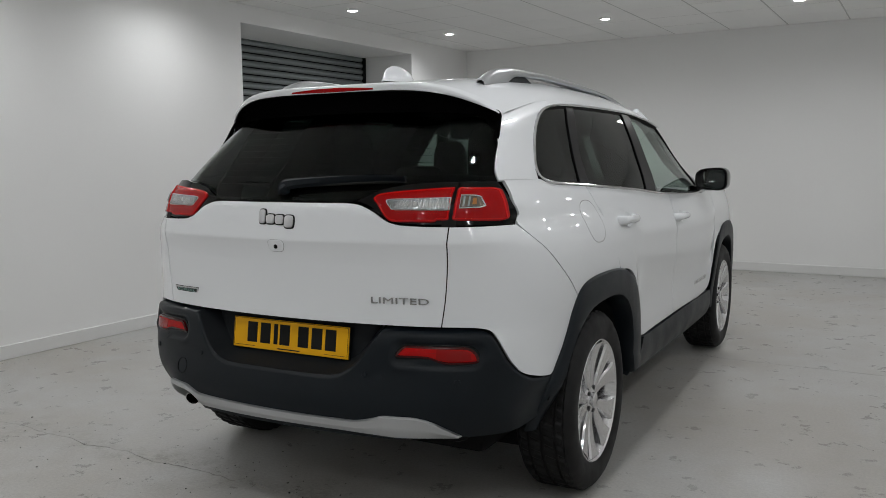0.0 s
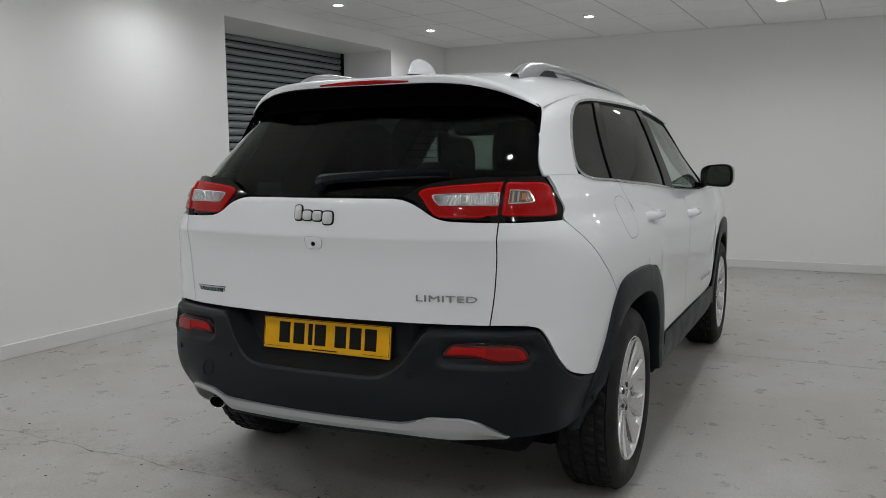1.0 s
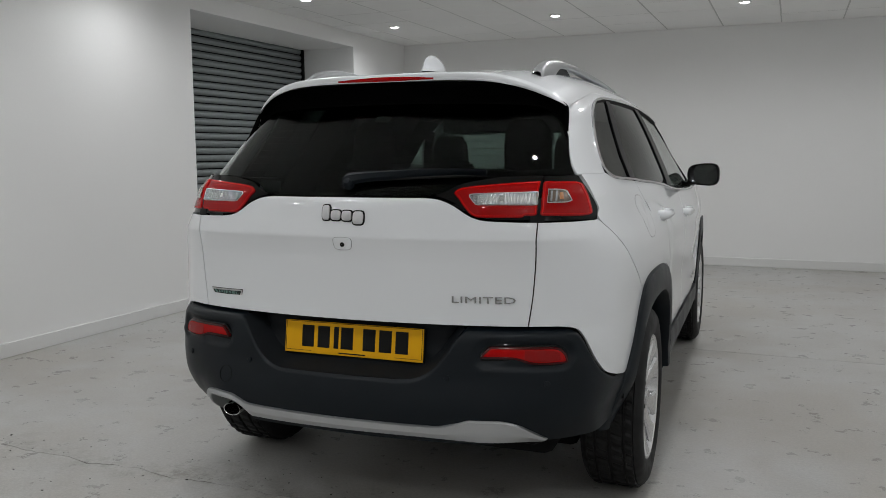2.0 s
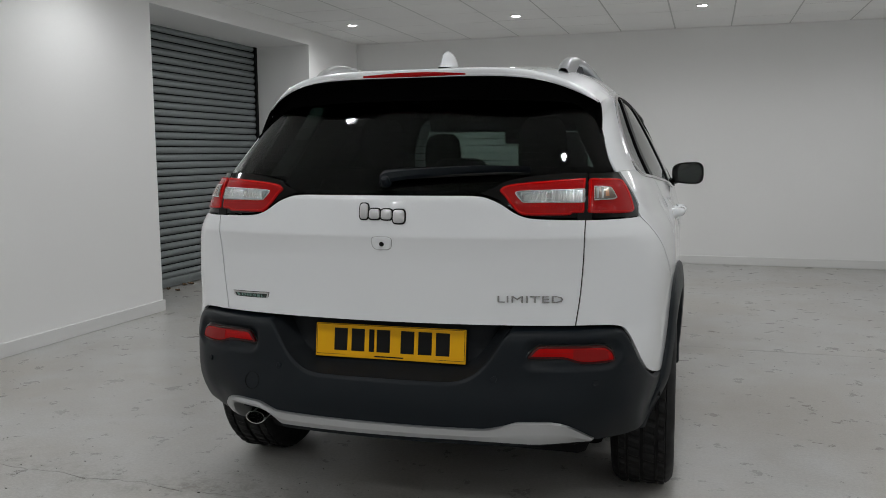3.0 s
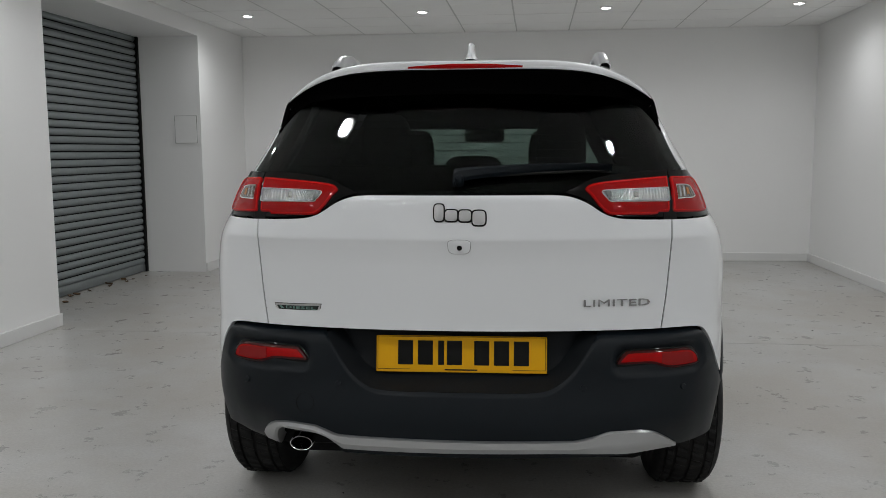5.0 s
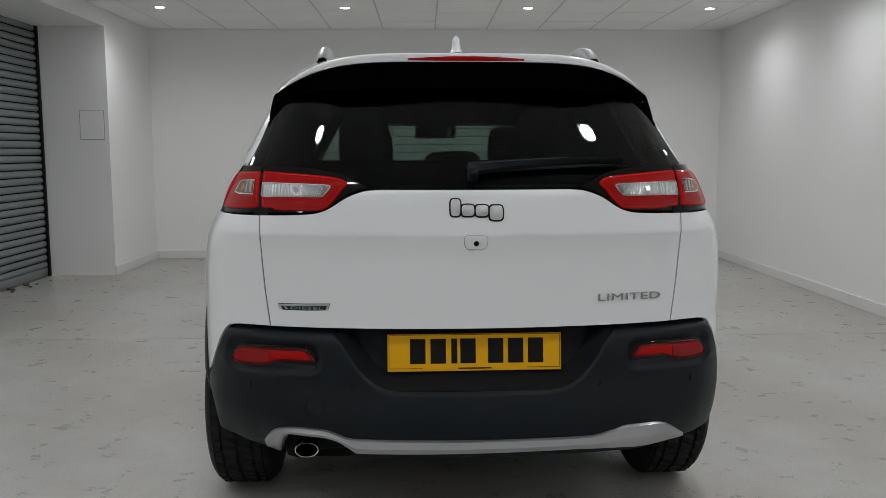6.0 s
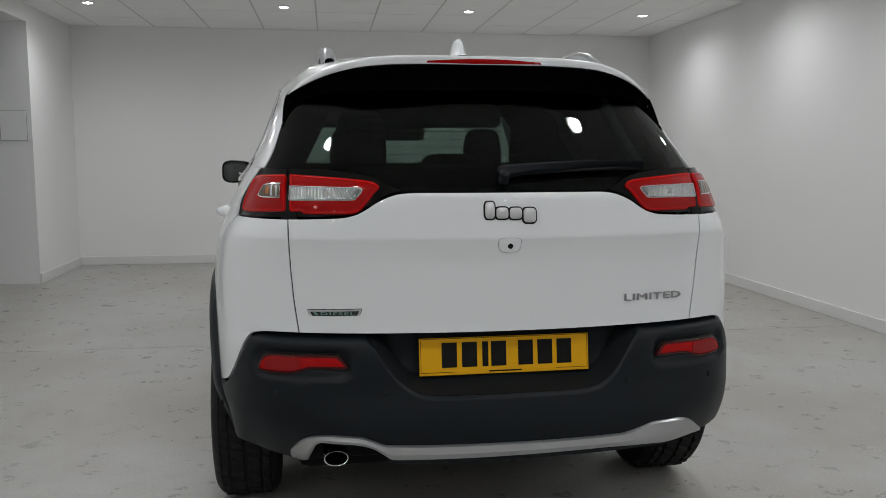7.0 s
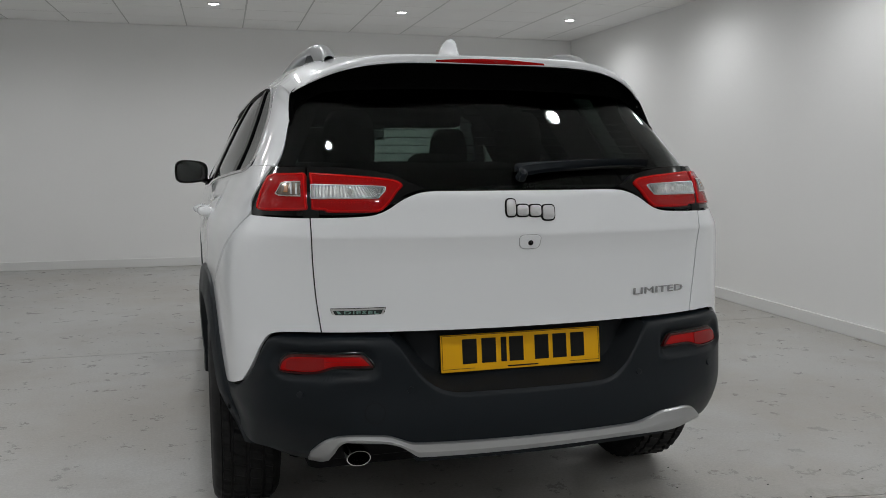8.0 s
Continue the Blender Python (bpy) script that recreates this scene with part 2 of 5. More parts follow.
def lathe(bm, profile, n, m=Matrix()):
    """profile: (radius, along x); turned round the x axis, then posed by m."""
    rows = [[m @ Vector((h, r * math.cos(w), r * math.sin(w))) for w in (2 * math.pi * k / n for k in range(n))] for r, h in profile]
    return grid_shell(bm, rows, wrap=True)


def thing(name, label, category, m=Matrix(), group="", kind=""):
    ob = new(name)
    ob.matrix_basis = m
    return tagged(ob, label, category, group, kind)


def flat(name, boxes, material, label, category, bevel=0.0, parent=None, kind="structure"):
    """A piece of the setting out of boxes ((x0, y0, z0), (x1, y1, z1)) in the room's own axes."""
    bm = bmesh.new()
    for a, b in boxes:
        box(bm, [(p + q) / 2 for p, q in zip(a, b)], [q - p for p, q in zip(a, b)], bevel, 2)
    ob = part(name, bm, material, parent, angle=0.3)
    if not parent:
        ob.matrix_basis = ROOM
        tagged(ob, label, category, kind=kind)
    return ob


# ---- the room ----
JAMB0, JAMB1, LINTEL, SHUT = 3.30, 6.10, 2.505, -4.0
flat("wall_north", [((X0 - 0.95, Y1, -0.02), (X1 + 0.3, Y1 + 0.2, 3.0))], WALL, "plain white painted end wall of the room", "wall")
flat("wall_east", [((X1, Y0 - 0.2, -0.02), (X1 + 0.2, Y1, 3.0))], WALL, "long white painted wall lit by downlights", "wall")
flat("wall_south", [((X0 - 0.95, Y0 - 0.2, -0.02), (X1, Y0, 3.0))], WALL, "plain white painted wall closing the room", "wall")
flat("wall_west", [((X0 - 0.95, Y0, -0.02), (X0, JAMB0, 3.0)), ((X0 - 0.95, JAMB1, -0.02), (X0, Y1, 3.0)), ((X0 - 0.95, JAMB0, LINTEL), (X0, JAMB1, 3.0))],
     WALL, "white painted wall with a deep shutter recess", "wall")
SK, SH = 0.018, 0.095


def skirting(name, x0, y0, x1, y1):
    flat(name, [((x0, y0, 0.0), (x1, y1, SH))], SKIRT, "white painted skirting board along the wall", "skirting board", 0.004)


skirting("baseboard_north", X0 + SK, Y1 - SK, X1 - SK, Y1 - 0.0005)
skirting("baseboard_east", X1 - SK, Y0, X1 - 0.0005, Y1)
skirting("baseboard_west_1", X0 + 0.0005, Y0, X0 + SK, JAMB0 + 0.012)
skirting("baseboard_west_2", X0 + 0.0005, JAMB1 - 0.004, X0 + SK, Y1)


def ceiling():
    bm = bmesh.new()
    gx = [X0] + [0.6 * k for k in range(-5, 6)] + [X1]
    gy = [Y0] + [5.63 + 0.6 * k for k in range(-20, 4) if Y0 < 5.63 + 0.6 * k < Y1 - 0.05] + [Y1]
    for a, b in zip(gx, gx[1:]):
        for c, d in zip(gy, gy[1:]):
            drop = random.uniform(0, 0.003)
            box(bm, ((a + b) / 2, (c + d) / 2, CEIL + 0.012 - drop), (b - a - 0.011, d - c - 0.011, 0.02), 0.003, 1)
    ob = part("ceiling", bm, CEILING)
    ob.matrix_basis = ROOM
    tagged(ob, "suspended ceiling of square white tiles", "ceiling", kind="structure")
    bm = bmesh.new()
    for x in gx[1:-1]:
        box(bm, (x, (Y0 + Y1) / 2, CEIL + 0.006), (0.018, Y1 - Y0, 0.008))
    for y in gy[1:-1]:
        box(bm, ((X0 + X1) / 2, y, CEIL + 0.0065), (X1 - X0, 0.018, 0.007))
    box(bm, ((X0 + X1) / 2, (Y0 + Y1) / 2, CEIL + 0.05), (X1 - X0, Y1 - Y0, 0.02))
    ob = part("trim_ceiling_grid", bm, GRIDSHADE)
    ob.matrix_basis = ROOM
    tagged(ob, "thin metal grid that carries the ceiling tiles, greyed for the shade between them", "ceiling grid", kind="structure")


ceiling()


def slab_edge(y, x0, x1, n, rough, seed):
    rng = random.Random(seed)
    drift = 0.0
    out = []
    for i in range(n + 1):
        drift = 0.8 * drift + rng.uniform(-rough, rough)
        out.append((x0 + (x1 - x0) * i / n, y + drift))
    return out


def floor():
    base = flat("floor", [((X0 - 0.95, Y0 - 0.2, -0.2), (X1 + 0.2, Y1 + 0.2, -0.012))], SUBFLOOR, "worn grey painted concrete floor in long bays", "floor")
    joints = [(-6.7, 0), (-2.86, 0.003), (0.15, 0.014), (3.165, 0.003), (7.55, 0)]
    xa, xb = X0 - 0.9, X1 + 0.05
    for i, ((ya, ra), (yb, rb)) in enumerate(zip(joints, joints[1:])):
        low = slab_edge(ya + 0.003, xa, xb, 220, ra, 10 + i)
        high = slab_edge(yb - 0.003, xa, xb, 220, rb * 0.8, 31 + i)
        if i:
            low = [(x, min(max(y, p[1] + 0.0028), p[1] + 0.0065)) for (x, y), p in zip(low, before)]
        before = high
        bm = bmesh.new()
        grid_shell(bm, [[(x, y, 0.0) for x, y in low], [(x, y, 0.0) for x, y in high]], 0.05, normal=lambda p: Vector((0, 0, 1)))
        part("slab", bm, FLOOR, base, angle=0.3)


floor()


def roller_shutter():
    pitch = 0.0715
    ob = thing("door_1", "closed grey galvanised steel roller shutter in the recess", "roller shutter", ROOM, kind="structure")
    prof = []
    for k in range(9):
        w = math.pi * k / 8
        prof.append((0.019 * math.sin(w) ** 0.7 if 0 < k < 8 else 0.0, k / 8 * (pitch - 0.010)))
    bm = bmesh.new()
    rows = [[(d, y, z) for d, z in prof] for y in (JAMB0 + 0.02, JAMB1 - 0.03)]
    grid_shell(bm, rows, 0.002, normal=lambda p: Vector((1, 0, 0)))
    first = part("slat", bm, STEEL, ob)
    first.location = (SHUT, 0, 0.09)
    k = 1
    while 0.09 + k * pitch < LINTEL - 0.01:
        s = first.copy()
        scene.collection.objects.link(s)
        s.location = (SHUT + random.uniform(-0.0015, 0.0015), 0, 0.09 + k * pitch)
        k += 1
    bm = bmesh.new()
    box(bm, (SHUT - 0.03, (JAMB0 + JAMB1) / 2, LINTEL / 2 + 0.05), (0.02, JAMB1 - JAMB0, LINTEL + 0.1))
    part("backing", bm, SEAL, ob)
    bm = bmesh.new()
    box(bm, (SHUT + 0.006, (JAMB0 + JAMB1) / 2, 0.05), (0.022, JAMB1 - JAMB0 - 0.05, 0.085), 0.004)
    part("bottom_rail", bm, STEEL, ob)
    for y in (JAMB0 + 0.022, JAMB1 - 0.022):
        bm = bmesh.new()
        box(bm, (SHUT + 0.012, y, LINTEL / 2), (0.05, 0.04, LINTEL - 0.004), 0.003)
        part("guide_rail", bm, SEAL, ob, "black steel side guide")


roller_shutter()

cover = thing("access_cover", "small square white access cover on the recess side", "access cover", ROOM)
# grey plate behind the door, its colour standing for the gap's shade
bm = bmesh.new()
box(bm, (-3.475, JAMB1 - 0.002, 1.53), (0.246, 0.004, 0.292))
part("frame", bm, mat("cover gap", (0.30, 0.30, 0.29), 0.7), cover, "grey shadow gap")
bm = bmesh.new()
box(bm, (-3.475, JAMB1 - 0.005, 1.53), (0.236, 0.006, 0.282), 0.001, 1)
part("door", bm, WALL, cover)


def downlight():
    ob = thing("ceiling_light", "small round recessed white downlight, lit", "downlight", ROOM @ Matrix.Translation((LAMP_X[0], LAMP_Y[0], CEIL)), "ceiling downlights")
    turn = Matrix.Rotation(radians(90), 4, "Y")
    bm = bmesh.new()
    lathe(bm, [(0.045, 0.0), (0.047, 0.009), (0.056, 0.008), (0.060, 0.004), (0.061, -0.004), (0.045, -0.004), (0.045, 0.0)], 28, turn)
    part("trim_ring", bm, SKIRT, ob, "white trim ring")
    # hangs below the ceiling as a dome: the lamp's glare put into its shape
    bm = bmesh.new()
    lathe(bm, [(0.0005, 0.018), (0.02, 0.0165), (0.036, 0.012), (0.045, 0.005), (0.045, -0.003), (0.0005, -0.003)], 28, turn)
    part("diffuser", bm, BULB, ob, "glowing round diffuser, domed to stand in for its glare")
    return ob


first = downlight()
spot = bpy.data.lights.new("downlight_beam", "SPOT")
spot.energy, spot.spot_size, spot.spot_blend, spot.shadow_soft_size, spot.color = LAMP_WATTS, radians(174), 0.95, 0.04, (0.975, 0.985, 1.0)
for i, x in enumerate(LAMP_X):
    for j, y in enumerate(LAMP_Y):
        at = ROOM @ Matrix.Translation((x, y, CEIL))
        if i or j:
            copy_thing(first, at)
        lamp = new("downlight_beam", spot)
        lamp.matrix_basis = at @ Matrix.Translation((0, 0, -0.05))


def dry_leaf(size):
    bm = bmesh.new()
    rows = []
    for i in range(7):
        v = i / 6
        w = size * 0.42 * math.sin(math.pi * (0.04 + 0.92 * v)) ** 0.8
        lift = 0.25 * size * (v - 0.5) ** 2
        rows.append([(size * (v - 0.5), w * t, lift + 0.22 * size * t * t + 0.003) for t in (-1, -0.4, 0.1, 0.6, 1)])
    grid_shell(bm, rows)
    return part("dry_leaf", bm, LEAF)


for i in range(16):
    leaf = dry_leaf(random.uniform(0.025, 0.07))
    y = JAMB0 + 0.25 + 2.3 * (i / 16) + random.uniform(-0.08, 0.08)
    leaf.matrix_basis = ROOM @ pose(SHUT + 0.07 + abs(random.gauss(0, 0.06)), y, 0.001, random.uniform(-14, 14), random.uniform(-10, 10), random.uniform(0, 360))
    tagged(leaf, "curled brown dry leaf on the floor below the shutter", "leaf", "dry leaves by the shutter")


def floor_grit():
    """Loose crumbs on the floor, more of them along the worn joint."""
    rng = random.Random(5)
    bm = bmesh.new()
    for k in range(300):
        x = rng.uniform(X0 + 0.1, X1 - 0.1)
        y = rng.uniform(-3.2, 6.5) if k % 2 else 0.15 + rng.gauss(0, 0.16)
        s = rng.uniform(0.0009, 0.0026) * (1.7 if k % 13 == 0 else 1.0)
        m = pose(x, y, s * 0.45, 0, 0, rng.uniform(0, 360)) @ Matrix.Diagonal((s * rng.uniform(1.0, 2.6), s * 1.2, s, 1))
        for v in bmesh.ops.create_icosphere(bm, subdivisions=1, radius=1.0, matrix=m)["verts"]:
            v.co += Vector((rng.uniform(-1, 1), rng.uniform(-1, 1), 0)) * s * 0.35
    ob = part("floor_grit", bm, SUBFLOOR)
    ob.matrix_basis = ROOM
    tagged(ob, "dark crumbs of grit scattered on the floor", "grit", kind="stuff")


floor_grit()


# ---- the car: its skin as one function, from which the panels are cut ----
def pchip(table):
    """A smooth function through (place, value) pairs that never overshoots."""
    xs, ys = [p[0] for p in table], [p[1] for p in table]
    h = [b - a for a, b in zip(xs, xs[1:])]
    d = [(b - a) / w for a, b, w in zip(ys, ys[1:], h)]
    m = [d[0]] + [0.0] * (len(xs) - 2) + [d[-1]]
    for i in range(1, len(xs) - 1):
        if d[i - 1] * d[i] > 0:
            p, q = 2 * h[i] + h[i - 1], h[i] + 2 * h[i - 1]
            m[i] = (p + q) / (p / d[i - 1] + q / d[i])

    def f(x):
        x = min(max(x, xs[0]), xs[-1])
        i = 0
        while i < len(h) - 1 and x > xs[i + 1]:
            i += 1
        t = (x - xs[i]) / h[i]
        return (1 + 2 * t) * (1 - t) ** 2 * ys[i] + t * (1 - t) ** 2 * h[i] * m[i] + t * t * (3 - 2 * t) * ys[i + 1] + t * t * (t - 1) * h[i] * m[i + 1]
    return f


def table_of(f):
    """The function again, read from a fine table by height, which is quicker."""
    vals = [f(0.15 + k / 1000) for k in range(1550)]

    def g(z):
        t = min(max((z - 0.15) * 1000, 0), 1548)
        k = int(t)
        return vals[k] + (t - k) * (vals[k + 1] - vals[k])
    return g


REAR = table_of(pchip([(0.25, 0.02), (0.33, -0.04), (0.39, -0.10), (0.48, -0.115), (0.6, -0.09), (0.70, -0.075), (0.738, -0.06), (0.752, -0.03), (0.83, -0.041),
                       (0.95, -0.0445), (0.99, -0.0500), (1.022, -0.0570), (1.030, -0.0592), (1.036, -0.0590), (1.044, -0.0578), (1.09, -0.0502), (1.14, -0.0415), (1.154, -0.0355), (1.162, -0.027), (1.166, -0.018), (1.30, 0.160), (1.44, 0.350), (1.5, 0.432), (1.58, 0.52)]))
GATEREAR = table_of(pchip([(0.45, -0.112), (0.52, -0.102), (0.6, -0.084), (0.7, -0.062), (0.75, -0.044), (0.83, -0.041), (0.95, -0.0445), (0.99, -0.0500), (1.022, -0.0570), (1.030, -0.0592), (1.036, -0.0590), (1.044, -0.0578), (1.09, -0.0502), (1.14, -0.0415), (1.154, -0.0355), (1.162, -0.027), (1.166, -0.018), (1.2, 0.03)]))
LAMPREAR = table_of(pchip([(1.0, -0.056), (1.05, -0.053), (1.087, -0.044), (1.18, -0.016), (1.225, 0.018), (1.26, 0.05)]))
WIDTH = table_of(pchip([(0.25, 0.86), (0.35, 0.885), (0.5, 0.905), (0.7, 0.915), (0.85, 0.918), (0.95, 0.912), (1.03, 0.895), (1.10, 0.875), (1.15, 0.86),
                        (1.3, 0.79), (1.45, 0.71), (1.52, 0.665), (1.58, 0.60)]))
TAPER = table_of(pchip([(0.15, 0.0), (1.0, 0.0), (1.05, 0.007), (1.09, 0.019), (1.13, 0.024), (1.17, 0.028), (1.24, 0.036), (1.3, 0.039), (1.38, 0.034), (1.45, 0.021), (1.52, 0.006), (1.7, 0.0)]))
NOSE = table_of(pchip([(0.25, 4.36), (0.4, 4.48), (0.7, 4.52), (0.9, 4.45), (1.0, 4.36), (1.085, 4.25), (1.09, 3.38), (1.58, 2.42)]))
BOW, CORNER, MID0, MID1 = 0.19, 9.0, 1.0, 2.2


def flank(y, z):
    w = WIDTH(z)
    if y < 1.4:
        w -= 0.045 * ((1.4 - y) / 1.1) ** 2
    if y < 1.6 and z > 1.0:
        w -= TAPER(z) * ramp01(1.6 - y, 0, 0.9)
    if y > 2.6:
        w -= 0.05 * ((y - 2.6) / 1.6) ** 2
    return w


def bend(phi, reach, bow, mid, away, z):
    """A rounded end of the plan: phi from the centreline (0) to the flank (90)."""
    s, c = math.sin(radians(phi)), math.cos(radians(phi))
    a, k = bow * s * s, reach
    rr = (-c + math.sqrt(c * c + 4 * a * k)) / (2 * a) if a > 1e-9 else k / c
    rs = 1e9
    if s > 1e-6:
        r = 0.9 / s
        for _ in range(4):
            r = flank(mid + away * min(r, 3) * c, z) / s
        rs = r
    k = CORNER + 3.0 * min(max((z - 1.2) / 0.2, 0), 1)
    r = (rr ** -k + rs ** -k) ** (-1 / k)
    return r * s, mid + away * r * c


def skin(u, z, lift=0.0, rear=None):
    """The skin of the body. u: 0 at the tail's middle, 90 at the flank, then forward; minus on the left side."""
    a = abs(u)
    if a <= 90:
        x, y = bend(a, MID0 - (rear or REAR)(z), BOW, MID0, -1, z)
    elif a <= 150:
        y = MID0 + (a - 90) / 60 * (MID1 - MID0)
        x = flank(y, z)
    else:
        x, y = bend(240 - a, NOSE(z) - MID1, 0.14, MID1, 1, z)
    p = Vector((math.copysign(x, u) if u else 0.0, y, z))
    if lift:
        e = 0.5
        du = skin(u + e, z, 0, rear) - skin(u - e, z, 0, rear)
        dz = skin(u, z + 0.004, 0, rear) - skin(u, z - 0.004, 0, rear)
        p += lift * du.cross(dz).normalized()
    return p


def find(test, lo, hi):
    for _ in range(26):
        mid = (lo + hi) / 2
        lo, hi = (mid, hi) if test(mid) else (lo, mid)
    return lo


def at_x(x, z, rear=None):
    """The u of the tail at x to the side of the middle."""
    u = find(lambda m: skin(m, z, 0, rear).x < abs(x), 0, 90)
    return math.copysign(u, x)


def at_y(y, z):
    """The u of the right flank at y."""
    if MID0 <= y <= MID1:
        return 90 + (y - MID0) / (MID1 - MID0) * 60
    return find(lambda m: skin(m, z).y < y, 0, 90) if y < MID0 else find(lambda m: skin(m, z).y < y, 150, 239)


def outline(points, n, side=1, rear=None):
    """(x or y, place, z) points as a smooth line of n + 1 pairs (u, z)."""
    pts = [(side * (at_x(v, z, rear) if k == "x" else at_y(v, z)), z, 0) for k, v, z in points]
    return [(p.x, p.y) for p in catmull(pts, n)]


def panel(bm, low, high, nu, nv, side=1, lift=0.0, thick=0.012, rear=None, rise=None):
    """A plate on the skin, ruled from the line low to the line high."""
    a, b = outline(low, nu, side, rear), outline(high, nu, side, rear)
    rows = []
    for j in range(nv + 1):
        v = j / nv
        row = []
        for i in range(nu + 1):
            extra = rise(i / nu, v) if rise else 0.0
            row.append(skin(a[i][0] + v * (b[i][0] - a[i][0]), a[i][1] + v * (b[i][1] - a[i][1]), lift + extra, rear))
        rows.append(row)
    return grid_shell(bm, rows, thick, normal=lambda p: Vector((p.x, p.y - (MID0 if p.y < MID0 else p.y), 0.15)))


def ramp01(v, a, b):
    t = min(max((v - a) / (b - a), 0), 1)
    return t * t * (3 - 2 * t)


car = thing("car", "white family estate car with dark lower cladding, parked", "car", Matrix.Translation((0.005, 0, 0)))
SEAM = pchip([(0.753, 0.604), (0.87, 0.619), (1.01, 0.628), (1.09, 0.630), (1.22, 0.627)])
WHITETOP = pchip([(0.0, 1.164), (0.27, 1.164), (0.315, 1.161), (0.345, 1.153), (0.38, 1.137), (0.41, 1.117), (0.44, 1.102), (0.475, 1.094), (0.56, 1.090), (0.65, 1.088)])


GLASSMID = pchip([(1.15, -0.035), (1.166, -0.018), (1.30, 0.1245), (1.40, 0.2325), (1.44, 0.277), (1.50, 0.349)])
OUTWARD = Vector((0, -0.76, 0.65))


def pane(x, z, lift=0.0):
    """The rear window, x to the side of the middle."""
    a = abs(x)
    y = GLASSMID(z) + (0.19 + 0.12 * ramp01(z, 1.17, 1.46)) * x * x
    k = ramp01(a, 0.46, 0.66)
    if k > 0:
        y += k * (skin(at_x(a, z), z).y - y)
    return Vector((x, y, z)) + lift * OUTWARD


def tailgate():
    gate = new("tailgate")
    gate.parent = car
    rows = []
    n, levels = 90, 84
    for j in range(levels + 1):
        row = []
        for i in range(n + 1):
            t = 2 * i / n - 1
            top = WHITETOP(abs(t) * 0.628)
            z = 0.756 + (top - 0.004 - 0.756) * j / levels
            row.append(skin(at_x(t * (SEAM(z) - 0.001), z, GATEREAR), z, 0, GATEREAR))
        rows.append(row)
    bm = bmesh.new()
    grid_shell(bm, rows, 0.014, normal=lambda p: Vector((p.x, -1, 0.1)))
    part("panel", bm, PAINT, gate, "glossy white painted panel")
    # window
    rows = []
    bottom = pchip([(0, 1.166), (0.29, 1.166), (0.315, 1.17), (0.36, 1.198), (0.42, 1.215), (0.5, 1.226), (0.7, 1.231)])
    top = pchip([(0, 1.492), (0.4, 1.486), (0.5, 1.478), (0.56, 1.462), (0.61, 1.42), (0.637, 1.385)])
    edge = pchip([(1.16, 0.71), (1.228, 0.699), (1.265, 0.681), (1.31, 0.665), (1.36, 0.652), (1.41, 0.641), (1.46, 0.62)])
    n, levels = 64, 24
    for j in range(levels + 1):
        row = []
        for i in range(n + 1):
            t = 2 * i / n - 1
            x = t * 0.64
            a, b = bottom(abs(t) * 0.69), top(abs(x))
            z = a + (b - a) * j / levels
            row.append(pane(t * edge(z), z, -0.003))
        rows.append(row)
    bm = bmesh.new()
    grid_shell(bm, rows, 0.004, normal=lambda p: Vector((p.x * 0.4, -1, 1)))
    part("rear_window", bm, TINT, gate, "dark tinted rear window")
    # heater lines in the glass
    for k in range(9):
        z = 1.225 + 0.024 * k
        bm = bmesh.new()
        w = 0.56 - 0.02 * k
        sweep(bm, [pane(w * (2 * i / 30 - 1), z, -0.0085) for i in range(31)], 0.0012, 5)
        part("heater_line", bm, SEAL, gate)
    # black border strip under the window
    bm = bmesh.new()
    rows = [[pane(0.60 * (2 * i / 60 - 1), z, -0.012) for i in range(61)] for z in (1.13, 1.15, 1.165, 1.18)]
    grid_shell(bm, rows, 0.006, normal=lambda p: Vector((0, -1, 1)))
    part("window_border", bm, GLOSS, gate, "black window border")
    return gate


gate = tailgate()


def spoiler():
    """The black face under the roof's trailing edge."""
    half_top = [(0.641, 0.395, 1.377), (0.639, 0.418, 1.411), (0.635, 0.439, 1.446), (0.628, 0.449, 1.470), (0.602, 0.440, 1.487), (0.565, 0.415, 1.505), (0.52, 0.385, 1.522), (0.45, 0.350, 1.535), (0.35, 0.317, 1.543), (0.2, 0.308, 1.550), (0.0, 0.306, 1.553)]
    half_low = [(0.640, 0.396, 1.375), (0.630, 0.402, 1.386), (0.618, 0.411, 1.400), (0.600, 0.424, 1.420), (0.575, 0.440, 1.444), (0.545, 0.425, 1.460), (0.508, 0.398, 1.465), (0.42, 0.373, 1.471), (0.32, 0.352, 1.475), (0.17, 0.330, 1.477), (0.0, 0.323, 1.477)]

    def full(h):
        return catmull([(-x, y, z) for x, y, z in h] + [p for p in h[::-1]][1:], 72)
    a, b = full(half_low), full(half_top)
    rows = []
    for j in range(9):
        v = j / 8
        bulge = 0.010 * math.sin(math.pi * v)
        rows.append([p.lerp(q, v) + Vector((0, bulge, -bulge)) for p, q in zip(a, b)])
    bm = bmesh.new()
    grid_shell(bm, rows, 0.006, normal=lambda p: Vector((0, -1, -0.3)))
    ob = part("spoiler", bm, MATT, car, "black underside of the roof spoiler")
    bm = bmesh.new()
    rows = []
    for j in range(4):
        rows.append([(0.188 * t + (0.008 * t if j == 0 else 0), 0.2925 - 0.003 * math.sin(math.pi * j / 3) + 0.004 * t * t + 0.001 * j, 1.5575 + 0.0165 * j / 3 - 0.002 * t * t) for t in (2 * i / 24 - 1 for i in range(25))])
    grid_shell(bm, rows, 0.01, normal=lambda p: Vector((0, -1, 0)))
    part("brake_light", bm, RED, ob, "slim red brake light")


